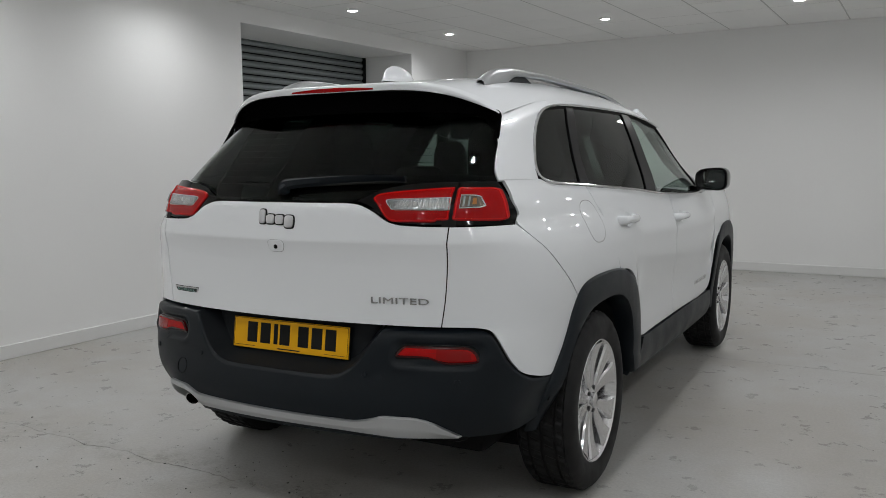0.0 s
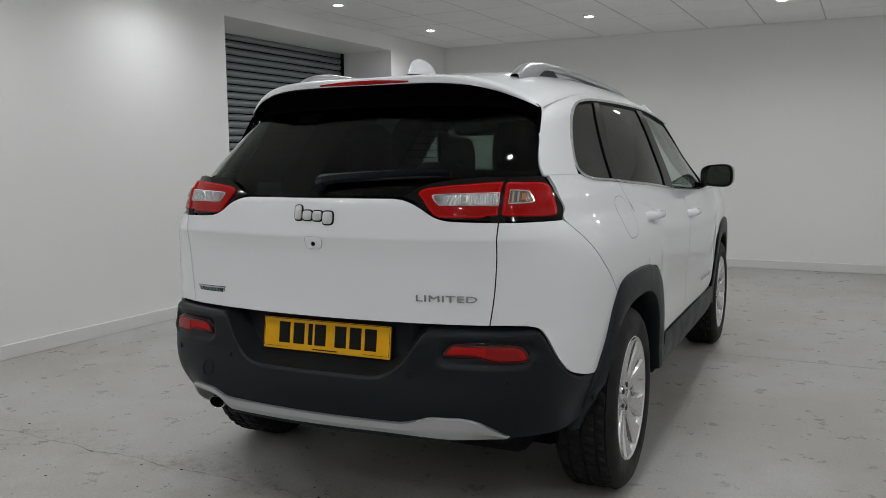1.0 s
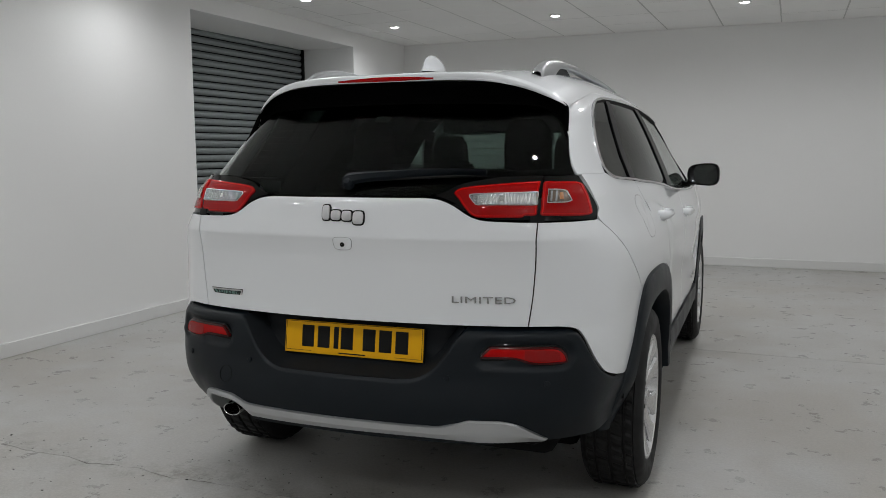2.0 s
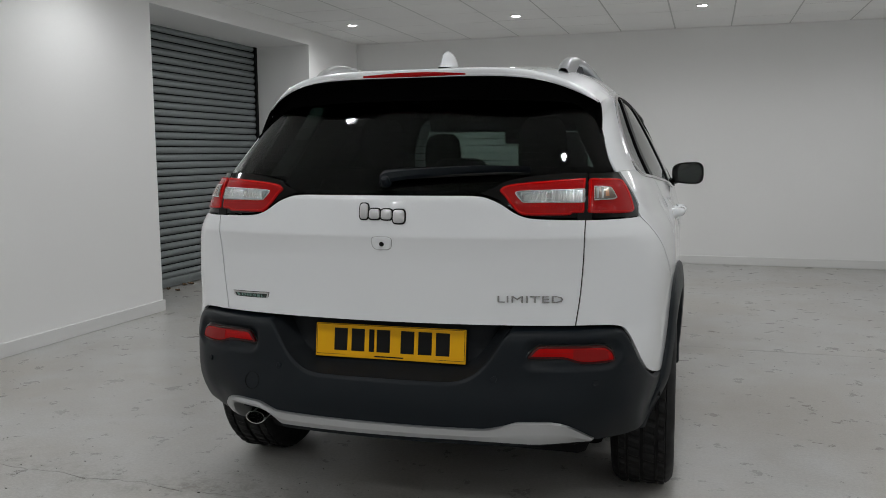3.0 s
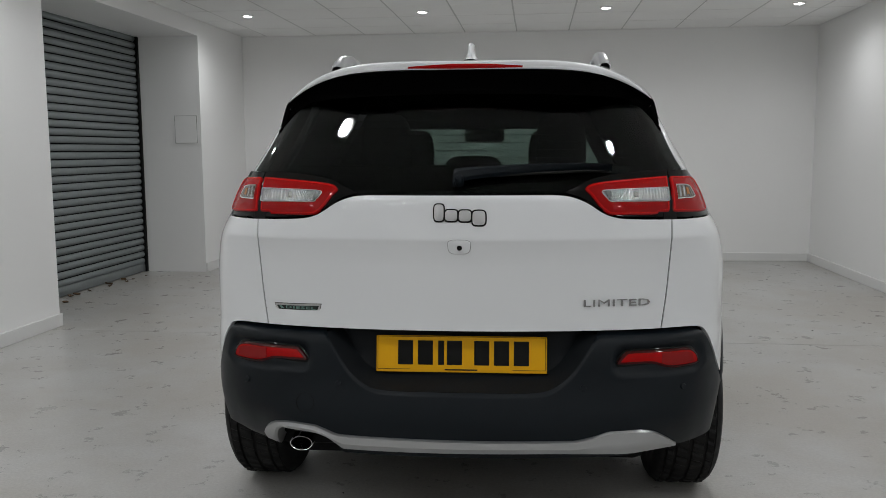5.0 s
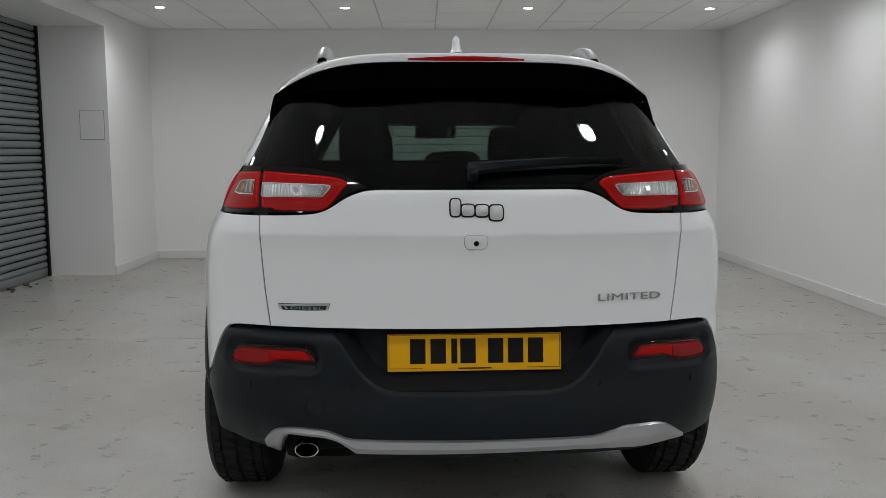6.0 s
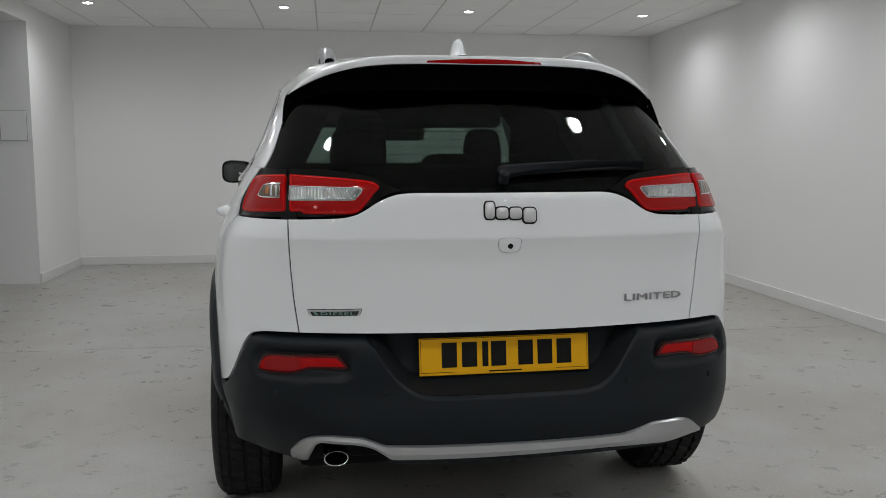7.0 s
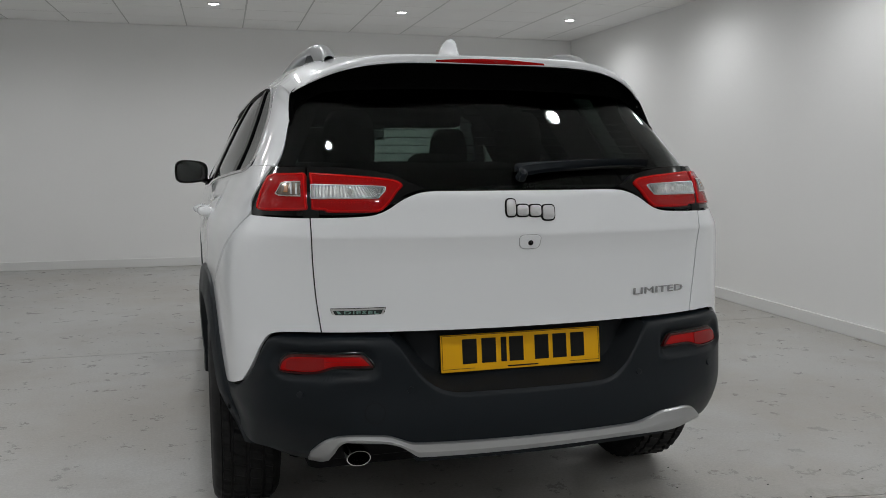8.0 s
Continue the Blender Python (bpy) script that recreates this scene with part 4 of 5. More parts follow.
# ---- lights ----
def tail_light(s):
    lamp = new("tail_light")
    lamp.parent = car
    lamp["label"] = "red and clear tail light in a black surround"

    def piece(name, material, low, high, lift, nu=24, nv=8, thick=0.012, label="", rise=None):
        bm = bmesh.new()
        panel(bm, [("x", x, z) for x, z in low], [("x", x, z) for x, z in high], nu, nv, s, lift, thick, LAMPREAR, rise)
        return part(name, bm, material, lamp, label)

    def dome(t, v):
        return 0.006 * (math.sin(math.pi * min(max(t, 0.02), 0.98)) ** 0.4) * (math.sin(math.pi * min(max(v, 0.03), 0.97)) ** 0.4) - 0.003
    piece("inner_surround", GLOSS, [(0.6265, 1.0925), (0.55, 1.093), (0.477, 1.097), (0.442, 1.105), (0.412, 1.120), (0.383, 1.140), (0.347, 1.156), (0.312, 1.166)],
          [(0.6255, 1.228), (0.57, 1.228), (0.515, 1.225), (0.47, 1.220), (0.425, 1.213), (0.385, 1.203), (0.352, 1.186), (0.310, 1.168)], 0.0, 36, 10, 0.03, "gloss black surround")
    xs = lambda pts: [("x", x, z) for x, z in pts]
    bm = bmesh.new()
    patch(bm, xs([(0.6315, 1.0895), (0.69, 1.089), (0.75, 1.088), (0.781, 1.086)]), xs([(0.6300, 1.2265), (0.66, 1.227), (0.685, 1.2275), (0.7115, 1.2275)]), xs([(0.6315, 1.0895), (0.6300, 1.2265)]),
          xs([(0.781, 1.086), (0.776, 1.120), (0.759, 1.157), (0.735, 1.195), (0.7115, 1.2275)]), 20, 14, s, LAMPREAR, 0.03)
    part("outer_surround", bm, GLOSS, lamp, "gloss black surround")
    def ring(points, core, levels, fill):
        """Rows on the lamp's skin inside a closed outline: (inset, lift) levels, then, if wanted, a flat fill towards the core line."""
        edge = [Vector((p.x, p.y, 0)) for p in catmull([(x, z, 0) for x, z in points], 110, True)[:-1]]
        ins = []
        for k in range(110):
            d = edge[(k + 1) % 110] - edge[k - 1]
            ins.append(Vector((d.y, -d.x, 0)).normalized())
        mid = Vector(((core[0] + core[1]) / 2, core[2], 0))
        if sum((mid - p).dot(o) for p, o in zip(edge, ins)) < 0:
            ins = [-o for o in ins]

        def row(inset, lift, shrink=1.0):
            out = []
            for p, o in zip(edge, ins):
                q = p + inset * o
                c = Vector((min(max(q.x, core[0]), core[1]), core[2], 0))
                q = c + (q - c) * shrink
                out.append(skin(s * at_x(q.x, q.y, LAMPREAR), q.y, lift, LAMPREAR))
            return out
        rows = [row(*lv) for lv in levels]
        if fill:
            rows += [row(levels[-1][0], levels[-1][1] + 0.0006, k) for k in (0.75, 0.45, 0.2, 0.01)]
        bm = bmesh.new()
        return grid_shell(bm, rows, wrap=True)

    inner = [(0.371, 1.179), (0.384, 1.189), (0.412, 1.195), (0.46, 1.2), (0.512, 1.204), (0.56, 1.2075), (0.612, 1.2105), (0.6225, 1.208), (0.6230, 1.18), (0.6245, 1.13), (0.6238, 1.110), (0.616, 1.106), (0.590, 1.1055), (0.580, 1.1000), (0.52, 1.0998),
             (0.455, 1.1005), (0.430, 1.108), (0.405, 1.1325), (0.387, 1.156), (0.372, 1.171)]
    outer = [(0.6335, 1.208), (0.66, 1.2095), (0.69, 1.2085), (0.712, 1.207), (0.728, 1.199), (0.739, 1.182), (0.750, 1.160), (0.759, 1.135), (0.766, 1.110), (0.761, 1.1015), (0.742, 1.1000), (0.69, 1.103), (0.65, 1.105), (0.6350, 1.109), (0.6340, 1.13), (0.6335, 1.18)]
    for name, shape, core in (("inner_lens", inner, (0.43, 0.59, 1.157)), ("outer_lens", outer, (0.665, 0.715, 1.155))):
        lens = part(name, ring(shape, core, ((0.0, -0.006), (0.0, 0.0030), (0.0015, 0.0048), (0.010, 0.0056)), True), RED, lamp, "glossy red lens")
        part("light_guide", ring(shape, core, ((0.0034, 0.0030), (0.0040, 0.0062), (0.0068, 0.0070), (0.0076, 0.0040)), False), REDLINE, lens, "bright red light guide")
    bm = bmesh.new()
    for z0, z1, first, last, count in ((1.1265, 1.1265, 0.462, 0.606, 17), (1.1865, 1.1930, 0.43, 0.606, 15)):
        for k in range(count):
            x, z = first + (last - first) * k / (count - 1), z0 + (z1 - z0) * k / (count - 1)
            c = skin(s * at_x(x, z, LAMPREAR), z, 0.0055, LAMPREAR)
            bmesh.ops.create_icosphere(bm, subdivisions=1, radius=0.0019, matrix=Matrix.Translation(c))
    part("lamp_dots", bm, REDLINE, lamp, "rows of tiny red lamp points")["kind"] = "stuff"
    clear = [(0.420, 1.1665), (0.428, 1.170), (0.47, 1.172), (0.523, 1.1735), (0.57, 1.1745), (0.615, 1.175), (0.6195, 1.172), (0.6205, 1.155), (0.6215, 1.142), (0.615, 1.1385), (0.57, 1.139), (0.52, 1.1395), (0.449, 1.140), (0.436, 1.147), (0.425, 1.158)]
    part("lens_rim", ring(clear, (0.45, 0.605, 1.157), ((-0.0026, 0.004), (-0.0022, 0.0080), (0.0, 0.0088), (0.0010, 0.006)), False), SATIN, lamp, "thin bright rim")
    piece("reversing_lens", LENS, [(0.620, 1.139), (0.54, 1.140), (0.450, 1.141), (0.438, 1.148), (0.428, 1.160)], [(0.617, 1.174), (0.54, 1.1735), (0.47, 1.171), (0.435, 1.1695), (0.424, 1.167)], 0.0084, 200, 8, 0.004,
          "clear ribbed reversing lens", lambda t, v: 0.0007 * math.sin(240 * t))
    piece("bulb", CHROME, [(0.512, 1.150), (0.524, 1.150)], [(0.512, 1.164), (0.524, 1.164)], 0.0094, 4, 4, 0.002, "small bright bulb")
    piece("indicator_rim", CHROME, [(0.648, 1.1415), (0.68, 1.1415), (0.702, 1.142), (0.712, 1.147)], [(0.645, 1.1835), (0.665, 1.183), (0.685, 1.181), (0.695, 1.177)], 0.0100, 20, 6, 0.005, "thin bright rim")
    piece("indicator_lens", SMOKE, [(0.649, 1.1445), (0.68, 1.1445), (0.700, 1.145), (0.708, 1.149)], [(0.647, 1.1805), (0.665, 1.180), (0.684, 1.178), (0.692, 1.175)], 0.0107, 30, 6, 0.005, "smoky indicator lens", lambda t, v: 0.0003 * math.sin(40 * t))
    for a in (0.655, 0.668):
        piece("reflector_bar", LENS, [(a, 1.147), (a + 0.005, 1.147)], [(a - 0.002, 1.178), (a + 0.003, 1.178)], 0.0113, 2, 4, 0.003, "bright reflector strip")
    piece("bulb", AMBER, [(0.679, 1.152), (0.689, 1.152)], [(0.677, 1.172), (0.685, 1.172)], 0.0113, 4, 6, 0.003, "amber bulb")


for s in (1, -1):
    tail_light(s)


# ---- rear bumper ----
LIP = pchip([(0.0, 0.581), (0.20, 0.581), (0.235, 0.583), (0.262, 0.588), (0.285, 0.597), (0.31, 0.613), (0.335, 0.636), (0.363, 0.674), (0.388, 0.714), (0.408, 0.742), (0.414, 0.751)])


def tuck(x, z):
    """How far the bumper's lower corners sweep forward under the car; each side fits the camera's view."""
    sweep_in = (0.105 if x < 0 else 0.062) * (max(0.0, 0.60 - z) / 0.25) ** 1.5
    return sweep_in * ramp01(abs(x), 0.46, 0.66) * ramp01(0.865 - abs(x), 0.0, 0.14)


def bumper():
    top = pchip([(0.0, 0.752), (0.60, 0.752), (0.70, 0.751), (0.745, 0.741), (0.766, 0.714), (0.785, 0.671), (0.804, 0.624), (0.827, 0.581), (0.845, 0.555), (0.858, 0.549), (0.87, 0.556)])
    low = pchip([(0.0, 0.385), (0.60, 0.385), (0.70, 0.386), (0.77, 0.389), (0.815, 0.396), (0.845, 0.408), (0.87, 0.430)])
    half = [0.2 * k / 8 for k in range(8)] + [0.20 + 0.214 * k / 40 for k in range(40)] + [0.4142 + 0.236 * k / 24 for k in range(24)] + [0.65 + 0.217 * k / 36 for k in range(37)]
    xs = [-x for x in half[:0:-1]] + half
    m = 48
    rows = []
    for j in range(m + 1):
        row = []
        for sx in xs:
            x = abs(sx)
            head = LIP(x) if x < 0.414 else top(x)
            foot = low(x) + (0.058 * ramp01(x, 0.345, 0.40) * ramp01(0.615 - x, 0.0, 0.035) - 0.044 * ramp01(x, 0.560, 0.625) * ramp01(0.775 - x, 0.0, 0.15) if sx < 0 else 0.0)
            z = foot + (head - foot) * j / m
            u = math.copysign(at_x(x, z), sx)
            fold = 0.006 * math.exp(-((z - (0.628 + 0.02 * ramp01(x, 0.45, 0.6))) / 0.016) ** 2) * ramp01(x, 0.44, 0.50) * ramp01(0.80 - x, 0.0, 0.06)
            rim = -0.007 * ramp01(z, head - 0.016, head) ** 2
            away = math.hypot(max(0.0, abs(x - 0.60) - 0.108), max(0.0, abs(z - 0.669) - 0.010))
            pocket = -0.014 * (1 - ramp01(away, 0.022, 0.040))
            p = skin(u, z, fold + rim + pocket)
            p.y += tuck(sx, z)
            p.x -= math.copysign(0.022, sx) * ramp01(x, 0.79, 0.86) * ramp01(0.54 - z, 0.0, 0.13)
            row.append(p)
        rows.append(row)
    bm = bmesh.new()
    grid_shell(bm, rows, 0.006, normal=lambda p: Vector((p.x, -1, 0)))
    ob = part("bumper", bm, CLAD, car, "dark grey grained plastic bumper", 0.9)
    # the wall of the plate recess and its floor
    lip = [(x, LIP(x)) for x in half if x <= 0.4141]
    outer = [(-x, z) for x, z in lip[:0:-1]] + lip
    rows = []
    for v, depth in ((0.0, -0.007), (0.05, -0.012), (0.35, -0.036), (0.7, -0.062), (0.95, -0.080), (1.0, -0.084)):
        row = []
        for x, z in outer:
            k = max(0.0, abs(x) - 0.20) / 0.214
            xx, zz = x * (1 - 0.085 * v), z + v * 0.030 * (1 - k ** 1.6)
            row.append(skin(math.copysign(at_x(abs(xx), zz), xx), zz, 0.0) + Vector((0, -depth, 0)))
        rows.append(row)
    bm = bmesh.new()
    grid_shell(bm, rows)
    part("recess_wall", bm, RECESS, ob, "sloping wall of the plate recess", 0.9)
    inner = rows[-1]
    rows = []
    for v in (0.0, 0.04, 0.3, 0.6, 1.0):
        rows.append([Vector((p.x, p.y + v * (0.026 - p.y) + (0.004 if v > 0.02 else 0), p.z + v * (0.765 - p.z))) for p in inner])
    bm = bmesh.new()
    grid_shell(bm, rows)
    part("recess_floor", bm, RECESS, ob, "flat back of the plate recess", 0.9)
    return ob


rear_bumper = bumper()


def skid_plate():
    top = pchip([(-0.650, 0.356), (-0.640, 0.385), (-0.622, 0.420), (-0.598, 0.447), (-0.56, 0.465), (-0.50, 0.473), (-0.44, 0.471), (-0.41, 0.462), (-0.36, 0.446), (-0.27, 0.444), (0.33, 0.442), (0.40, 0.455), (0.45, 0.468), (0.53, 0.4665),
                 (0.56, 0.461), (0.59, 0.449), (0.615, 0.432), (0.640, 0.412), (0.660, 0.396), (0.672, 0.389)])
    low = pchip([(-0.650, 0.340), (-0.605, 0.338), (-0.589, 0.350), (-0.576, 0.395), (-0.562, 0.435), (-0.545, 0.447), (-0.47, 0.4505), (-0.435, 0.447), (-0.40, 0.437), (-0.37, 0.418), (-0.345, 0.4015), (-0.3, 0.401), (0.25, 0.404), (0.60, 0.388), (0.672, 0.3865)])
    rows = [[] for _ in range(10)]
    n = 140
    lifts = (-0.03, 0.002, 0.010, 0.013, 0.0148, 0.0140, 0.0125, 0.011, 0.004, -0.01)
    vs = (0.0, 0.0, 0.06, 0.3, 0.48, 0.54, 0.7, 0.94, 1.0, 1.0)
    for i in range(n + 1):
        x = -0.650 + 1.322 * i / n
        a, b = low(x), top(x)
        for k, (v, lift) in enumerate(zip(vs, lifts)):
            z = a + v * (b - a)
            end = ramp01((0.672 if x > 0 else 0.650) - abs(x), 0.0, 0.022)
            p = skin(math.copysign(at_x(abs(x), z), x), z, lift * end - 0.006 * (1 - end))
            p.y += tuck(x, z) + 0.02 * ramp01(0.42 - z, 0.0, 0.08) * ramp01(-x, 0.550, 0.585)
            rows[k].append(p)
    bm = bmesh.new()
    grid_shell(bm, rows)
    part("skid_plate", bm, SATIN, rear_bumper, "satin silver skid plate", 0.45)
    bm = bmesh.new()
    prof = [(0.030, 0.22), (0.0365, 0.10), (0.0370, 0.006), (0.0355, 0.0), (0.0330, 0.001), (0.0320, 0.012), (0.0315, 0.10)]
    rows = [[Vector((-0.504 + 1.0 * r * math.cos(w), 0.012 + h, 0.3775 + 0.64 * r * math.sin(w) + 0.12 * h)) for w in (2 * math.pi * k / 36 for k in range(36))] for r, h in prof]
    grid_shell(bm, rows, wrap=True)
    pipe = part("exhaust_pipe", bm, CHROME, car, "oval chrome exhaust tip")
    bm = bmesh.new()
    rows = [[Vector((-0.504 + r * math.cos(w), 0.112, 0.389 + 0.64 * r * math.sin(w))) for w in (2 * math.pi * k / 24 for k in range(24))] for r in (0.033, 0.001)]
    grid_shell(bm, rows, wrap=True)
    part("inner_baffle", bm, UNDER, pipe)


skid_plate()


FOG = [(0.728, 0.652), (0.722, 0.644), (0.695, 0.642), (0.642, 0.642), (0.613, 0.647), (0.590, 0.655), (0.568, 0.6595), (0.52, 0.660), (0.480, 0.660), (0.471, 0.664), (0.481, 0.678), (0.4975, 0.6935), (0.513, 0.696), (0.56, 0.696), (0.64, 0.695), (0.683, 0.6945), (0.704, 0.689), (0.720, 0.674)]


def fog_light(s):
    lamp = new("fog_light")
    lamp.parent = rear_bumper
    edge = catmull([(x, z, 0) for x, z in FOG], 90, True)[:-1]
    out = []
    for k, p in enumerate(edge):
        d = edge[(k + 1) % 90] - edge[k - 1]
        out.append(Vector((-d.y, d.x, 0)).normalized())
    if sum((p - Vector((0.6, 0.672, 0))).dot(o) for p, o in zip(edge, out)) < 0:
        out = [-o for o in out]

    def loop(grow, lift, shrink=1.0):
        row = []
        for p, o in zip(edge, out):
            q = Vector((p.x, 0.676 + (p.y - 0.676), 0)) + grow * o
            core = Vector((min(max(q.x, 0.51), 0.715), 0.676, 0))
            q = core + (q - core) * shrink
            row.append(skin(s * at_x(q.x, q.y), q.y, lift + 0.003))
        return row
    bm = bmesh.new()
    grid_shell(bm, [loop(0.0100, -0.018), loop(0.0085, -0.0145), loop(0.0040, -0.0125), loop(0.0020, -0.0125), loop(0.001, -0.0165)], wrap=True)
    part("bezel", bm, GLOSS, lamp, "black bezel round the lens")
    bm = bmesh.new()
    grid_shell(bm, [loop(0.001, -0.0165), loop(0.0005, -0.0100), loop(-0.0010, -0.0072), loop(-0.0035, -0.0058), loop(0, -0.0045, 0.6), loop(0, -0.0042, 0.25), loop(0, -0.0042, 0.01)], wrap=True)
    lens = part("lens", bm, FOGRED, lamp, "red fog light lens")
    bm = bmesh.new()
    grid_shell(bm, [loop(0.0016, -0.0120), loop(0.0012, -0.0060), loop(-0.0010, -0.0040), loop(-0.0045, -0.0030), loop(-0.0058, -0.0052)], wrap=True)
    part("lens_edge", bm, LENSEDGE, lens, "dark edge of the lens")
    bm = bmesh.new()
    panel(bm, [("x", 0.708, 0.655), ("x", 0.69, 0.652), ("x", 0.65, 0.651), ("x", 0.604, 0.657)], [("x", 0.704, 0.676), ("x", 0.69, 0.683), ("x", 0.65, 0.686), ("x", 0.604, 0.687)], 12, 4, s, 0.0006, 0.004)
    part("reflector", bm, REDDEEP, lamp, "deep red reflector")


for s in (1, -1):
    fog_light(s)


def bumper_bits():
    for x, z in ((0.672, 0.582), (0.366, 0.594)):
        for s in (1, -1):
            c = skin(s * at_x(x, z), z, 0.0)
            d = (skin(s * at_x(x, z), z, 0.01) - c).normalized()
            bm = bmesh.new()
            lathe(bm, [(0.0005, 0.0035), (0.008, 0.0035), (0.0095, 0.002), (0.0098, -0.004)], 20, Matrix.Translation(c) @ d.to_track_quat("X", "Z").to_matrix().to_4x4())
            part("parking_sensor", bm, CLAD, rear_bumper)
    c = skin(at_x(-0.47, 0.534), 0.534, 0.0)
    d = (skin(at_x(-0.47, 0.534), 0.534, 0.01) - c).normalized()
    # only a black ring, put where the cover's gap lies in shade
    bm = bmesh.new()
    lathe(bm, [(0.0280, -0.003), (0.0280, 0.0009), (0.0288, 0.0012), (0.0296, 0.0009), (0.0296, -0.003)], 40, Matrix.Translation(c) @ d.to_track_quat("X", "Z").to_matrix().to_4x4())
    part("tow_cover_ring", bm, SEAL, rear_bumper, "thin raised black ring for the shaded gap round the towing eye cover")


bumper_bits()


# ---- wheels ----
def wheel():
    ob = new("wheel")
    R, W = HUB_Z, 0.112
    bm = bmesh.new()
    prof = [(0.232, -0.10), (0.25, -0.108), (0.29, -0.114), (0.318, -0.110), (0.336, -0.098), (0.345, -0.086)]
    for a, b in ((-0.082, -0.056), (-0.048, -0.006), (0.006, 0.048), (0.056, 0.082)):
        prof += [(0.3415, a), (0.351, a + 0.002), (0.352, (a + b) / 2), (0.351, b - 0.002), (0.3415, b)]
    prof += [(0.345, 0.086), (0.336, 0.098), (0.318, 0.110), (0.290, 0.1145), (0.270, 0.1125), (0.250, 0.108), (0.240, 0.102), (0.232, 0.098)]
    n = 216
    rows = []
    for r, h in prof:
        row = []
        for k in range(n):
            w = 2 * math.pi * (k + 0.5 * (1 if h > 0 else 0)) / n
            cut = (k % 5 < 2) if abs(h) > 0.05 else (k % 9 < 2 or k % 9 == 5)
            rr = r - (0.0065 if cut and r > 0.3505 else 0) - (0.003 if k % 5 < 2 and r == 0.345 else 0)
            shift = 0.9 * h + 2.0 * h * abs(h)
            row.append((h, rr * math.cos(w + shift), rr * math.sin(w + shift)))
        rows.append(row)
    grid_shell(bm, rows, wrap=True)
    tyre = part("tyre", bm, RUBBER, ob, "black road tyre with cut tread", 0.5)
    bm = bmesh.new()
    lathe(bm, [(0.195, -0.10), (0.212, -0.06), (0.214, 0.05), (0.220, 0.085), (0.228, 0.096), (0.238, 0.106), (0.241, 0.104), (0.242, 0.092), (0.232, 0.08), (0.222, -0.08), (0.232, -0.10), (0.195, -0.10)], 64)
    rim = part("rim", bm, ALLOY, ob, "polished silver alloy rim")
    bm = bmesh.new()
    for k in range(10):
        pair = k // 2
        base = 2 * math.pi * pair / 5 + radians(90)
        tip = base + (radians(17) if k % 2 else radians(-17))
        root = base + (radians(10) if k % 2 else radians(-10))
        rows = []
        for i in range(9):
            v = i / 8
            r = 0.048 + (0.226 - 0.048) * v
            w = root + (tip - root) * v ** 0.8
            half = 0.0160 + 0.024 * v ** 1.2 + 0.075 * max(0, v - 0.80)
            face = 0.078 + 0.024 * v ** 2
            c = Vector((face, r * math.cos(w), r * math.sin(w)))
            side = Vector((0, -math.sin(w), math.cos(w)))
            rows.append([c - side * half - Vector((0.045, 0, 0)), c - side * half - Vector((0.008, 0, 0)), c - side * half * 0.80, c + side * half * 0.80, c + side * half - Vector((0.008, 0, 0)), c + side * half - Vector((0.045, 0, 0))])
        grid_shell(bm, rows, wrap=True)
    spokes = part("spokes", bm, ALLOY, rim, "twin five alloy spokes", 0.45)
    bm = bmesh.new()
    lathe(bm, [(0.0005, 0.094), (0.024, 0.094), (0.029, 0.091), (0.030, 0.082), (0.060, 0.076), (0.066, 0.066), (0.066, 0.02)], 40)
    part("hub_cap", bm, ALLOY, rim)
    for k in range(5):
        w = 2 * math.pi * k / 5 + radians(126)
        bm = bmesh.new()
        lathe(bm, [(0.0005, 0.083), (0.009, 0.083), (0.010, 0.07)], 6, Matrix.Translation((0, 0.048 * math.cos(w), 0.048 * math.sin(w))))
        part("wheel_bolt", bm, DARKMETAL, rim)
    bm = bmesh.new()
    lathe(bm, [(0.02, 0.0), (0.155, 0.0), (0.157, -0.01), (0.157, -0.03), (0.02, -0.03)], 48)
    part("brake_disc", bm, DARKMETAL, ob, "dark steel brake disc")
    bm = bmesh.new()
    lathe(bm, [(0.157, -0.045), (0.214, -0.04), (0.214, -0.05), (0.001, -0.05)], 32)
    part("backing_plate", bm, UNDER, ob)
    return ob


first_wheel = wheel()
first_wheel.parent = car
first_wheel.matrix_basis = pose(0.797, HUB_R, HUB_Z, 14, 0, 0)
for x, y, turn, spin in ((0.797, HUB_F, 0, 40), (-0.797, HUB_R, 180, 5), (-0.797, HUB_F, 180, 61)):
    copy_thing(first_wheel, pose(x, y, HUB_Z, 0, 0, turn) @ pose(0, 0, 0, spin, 0, 0))


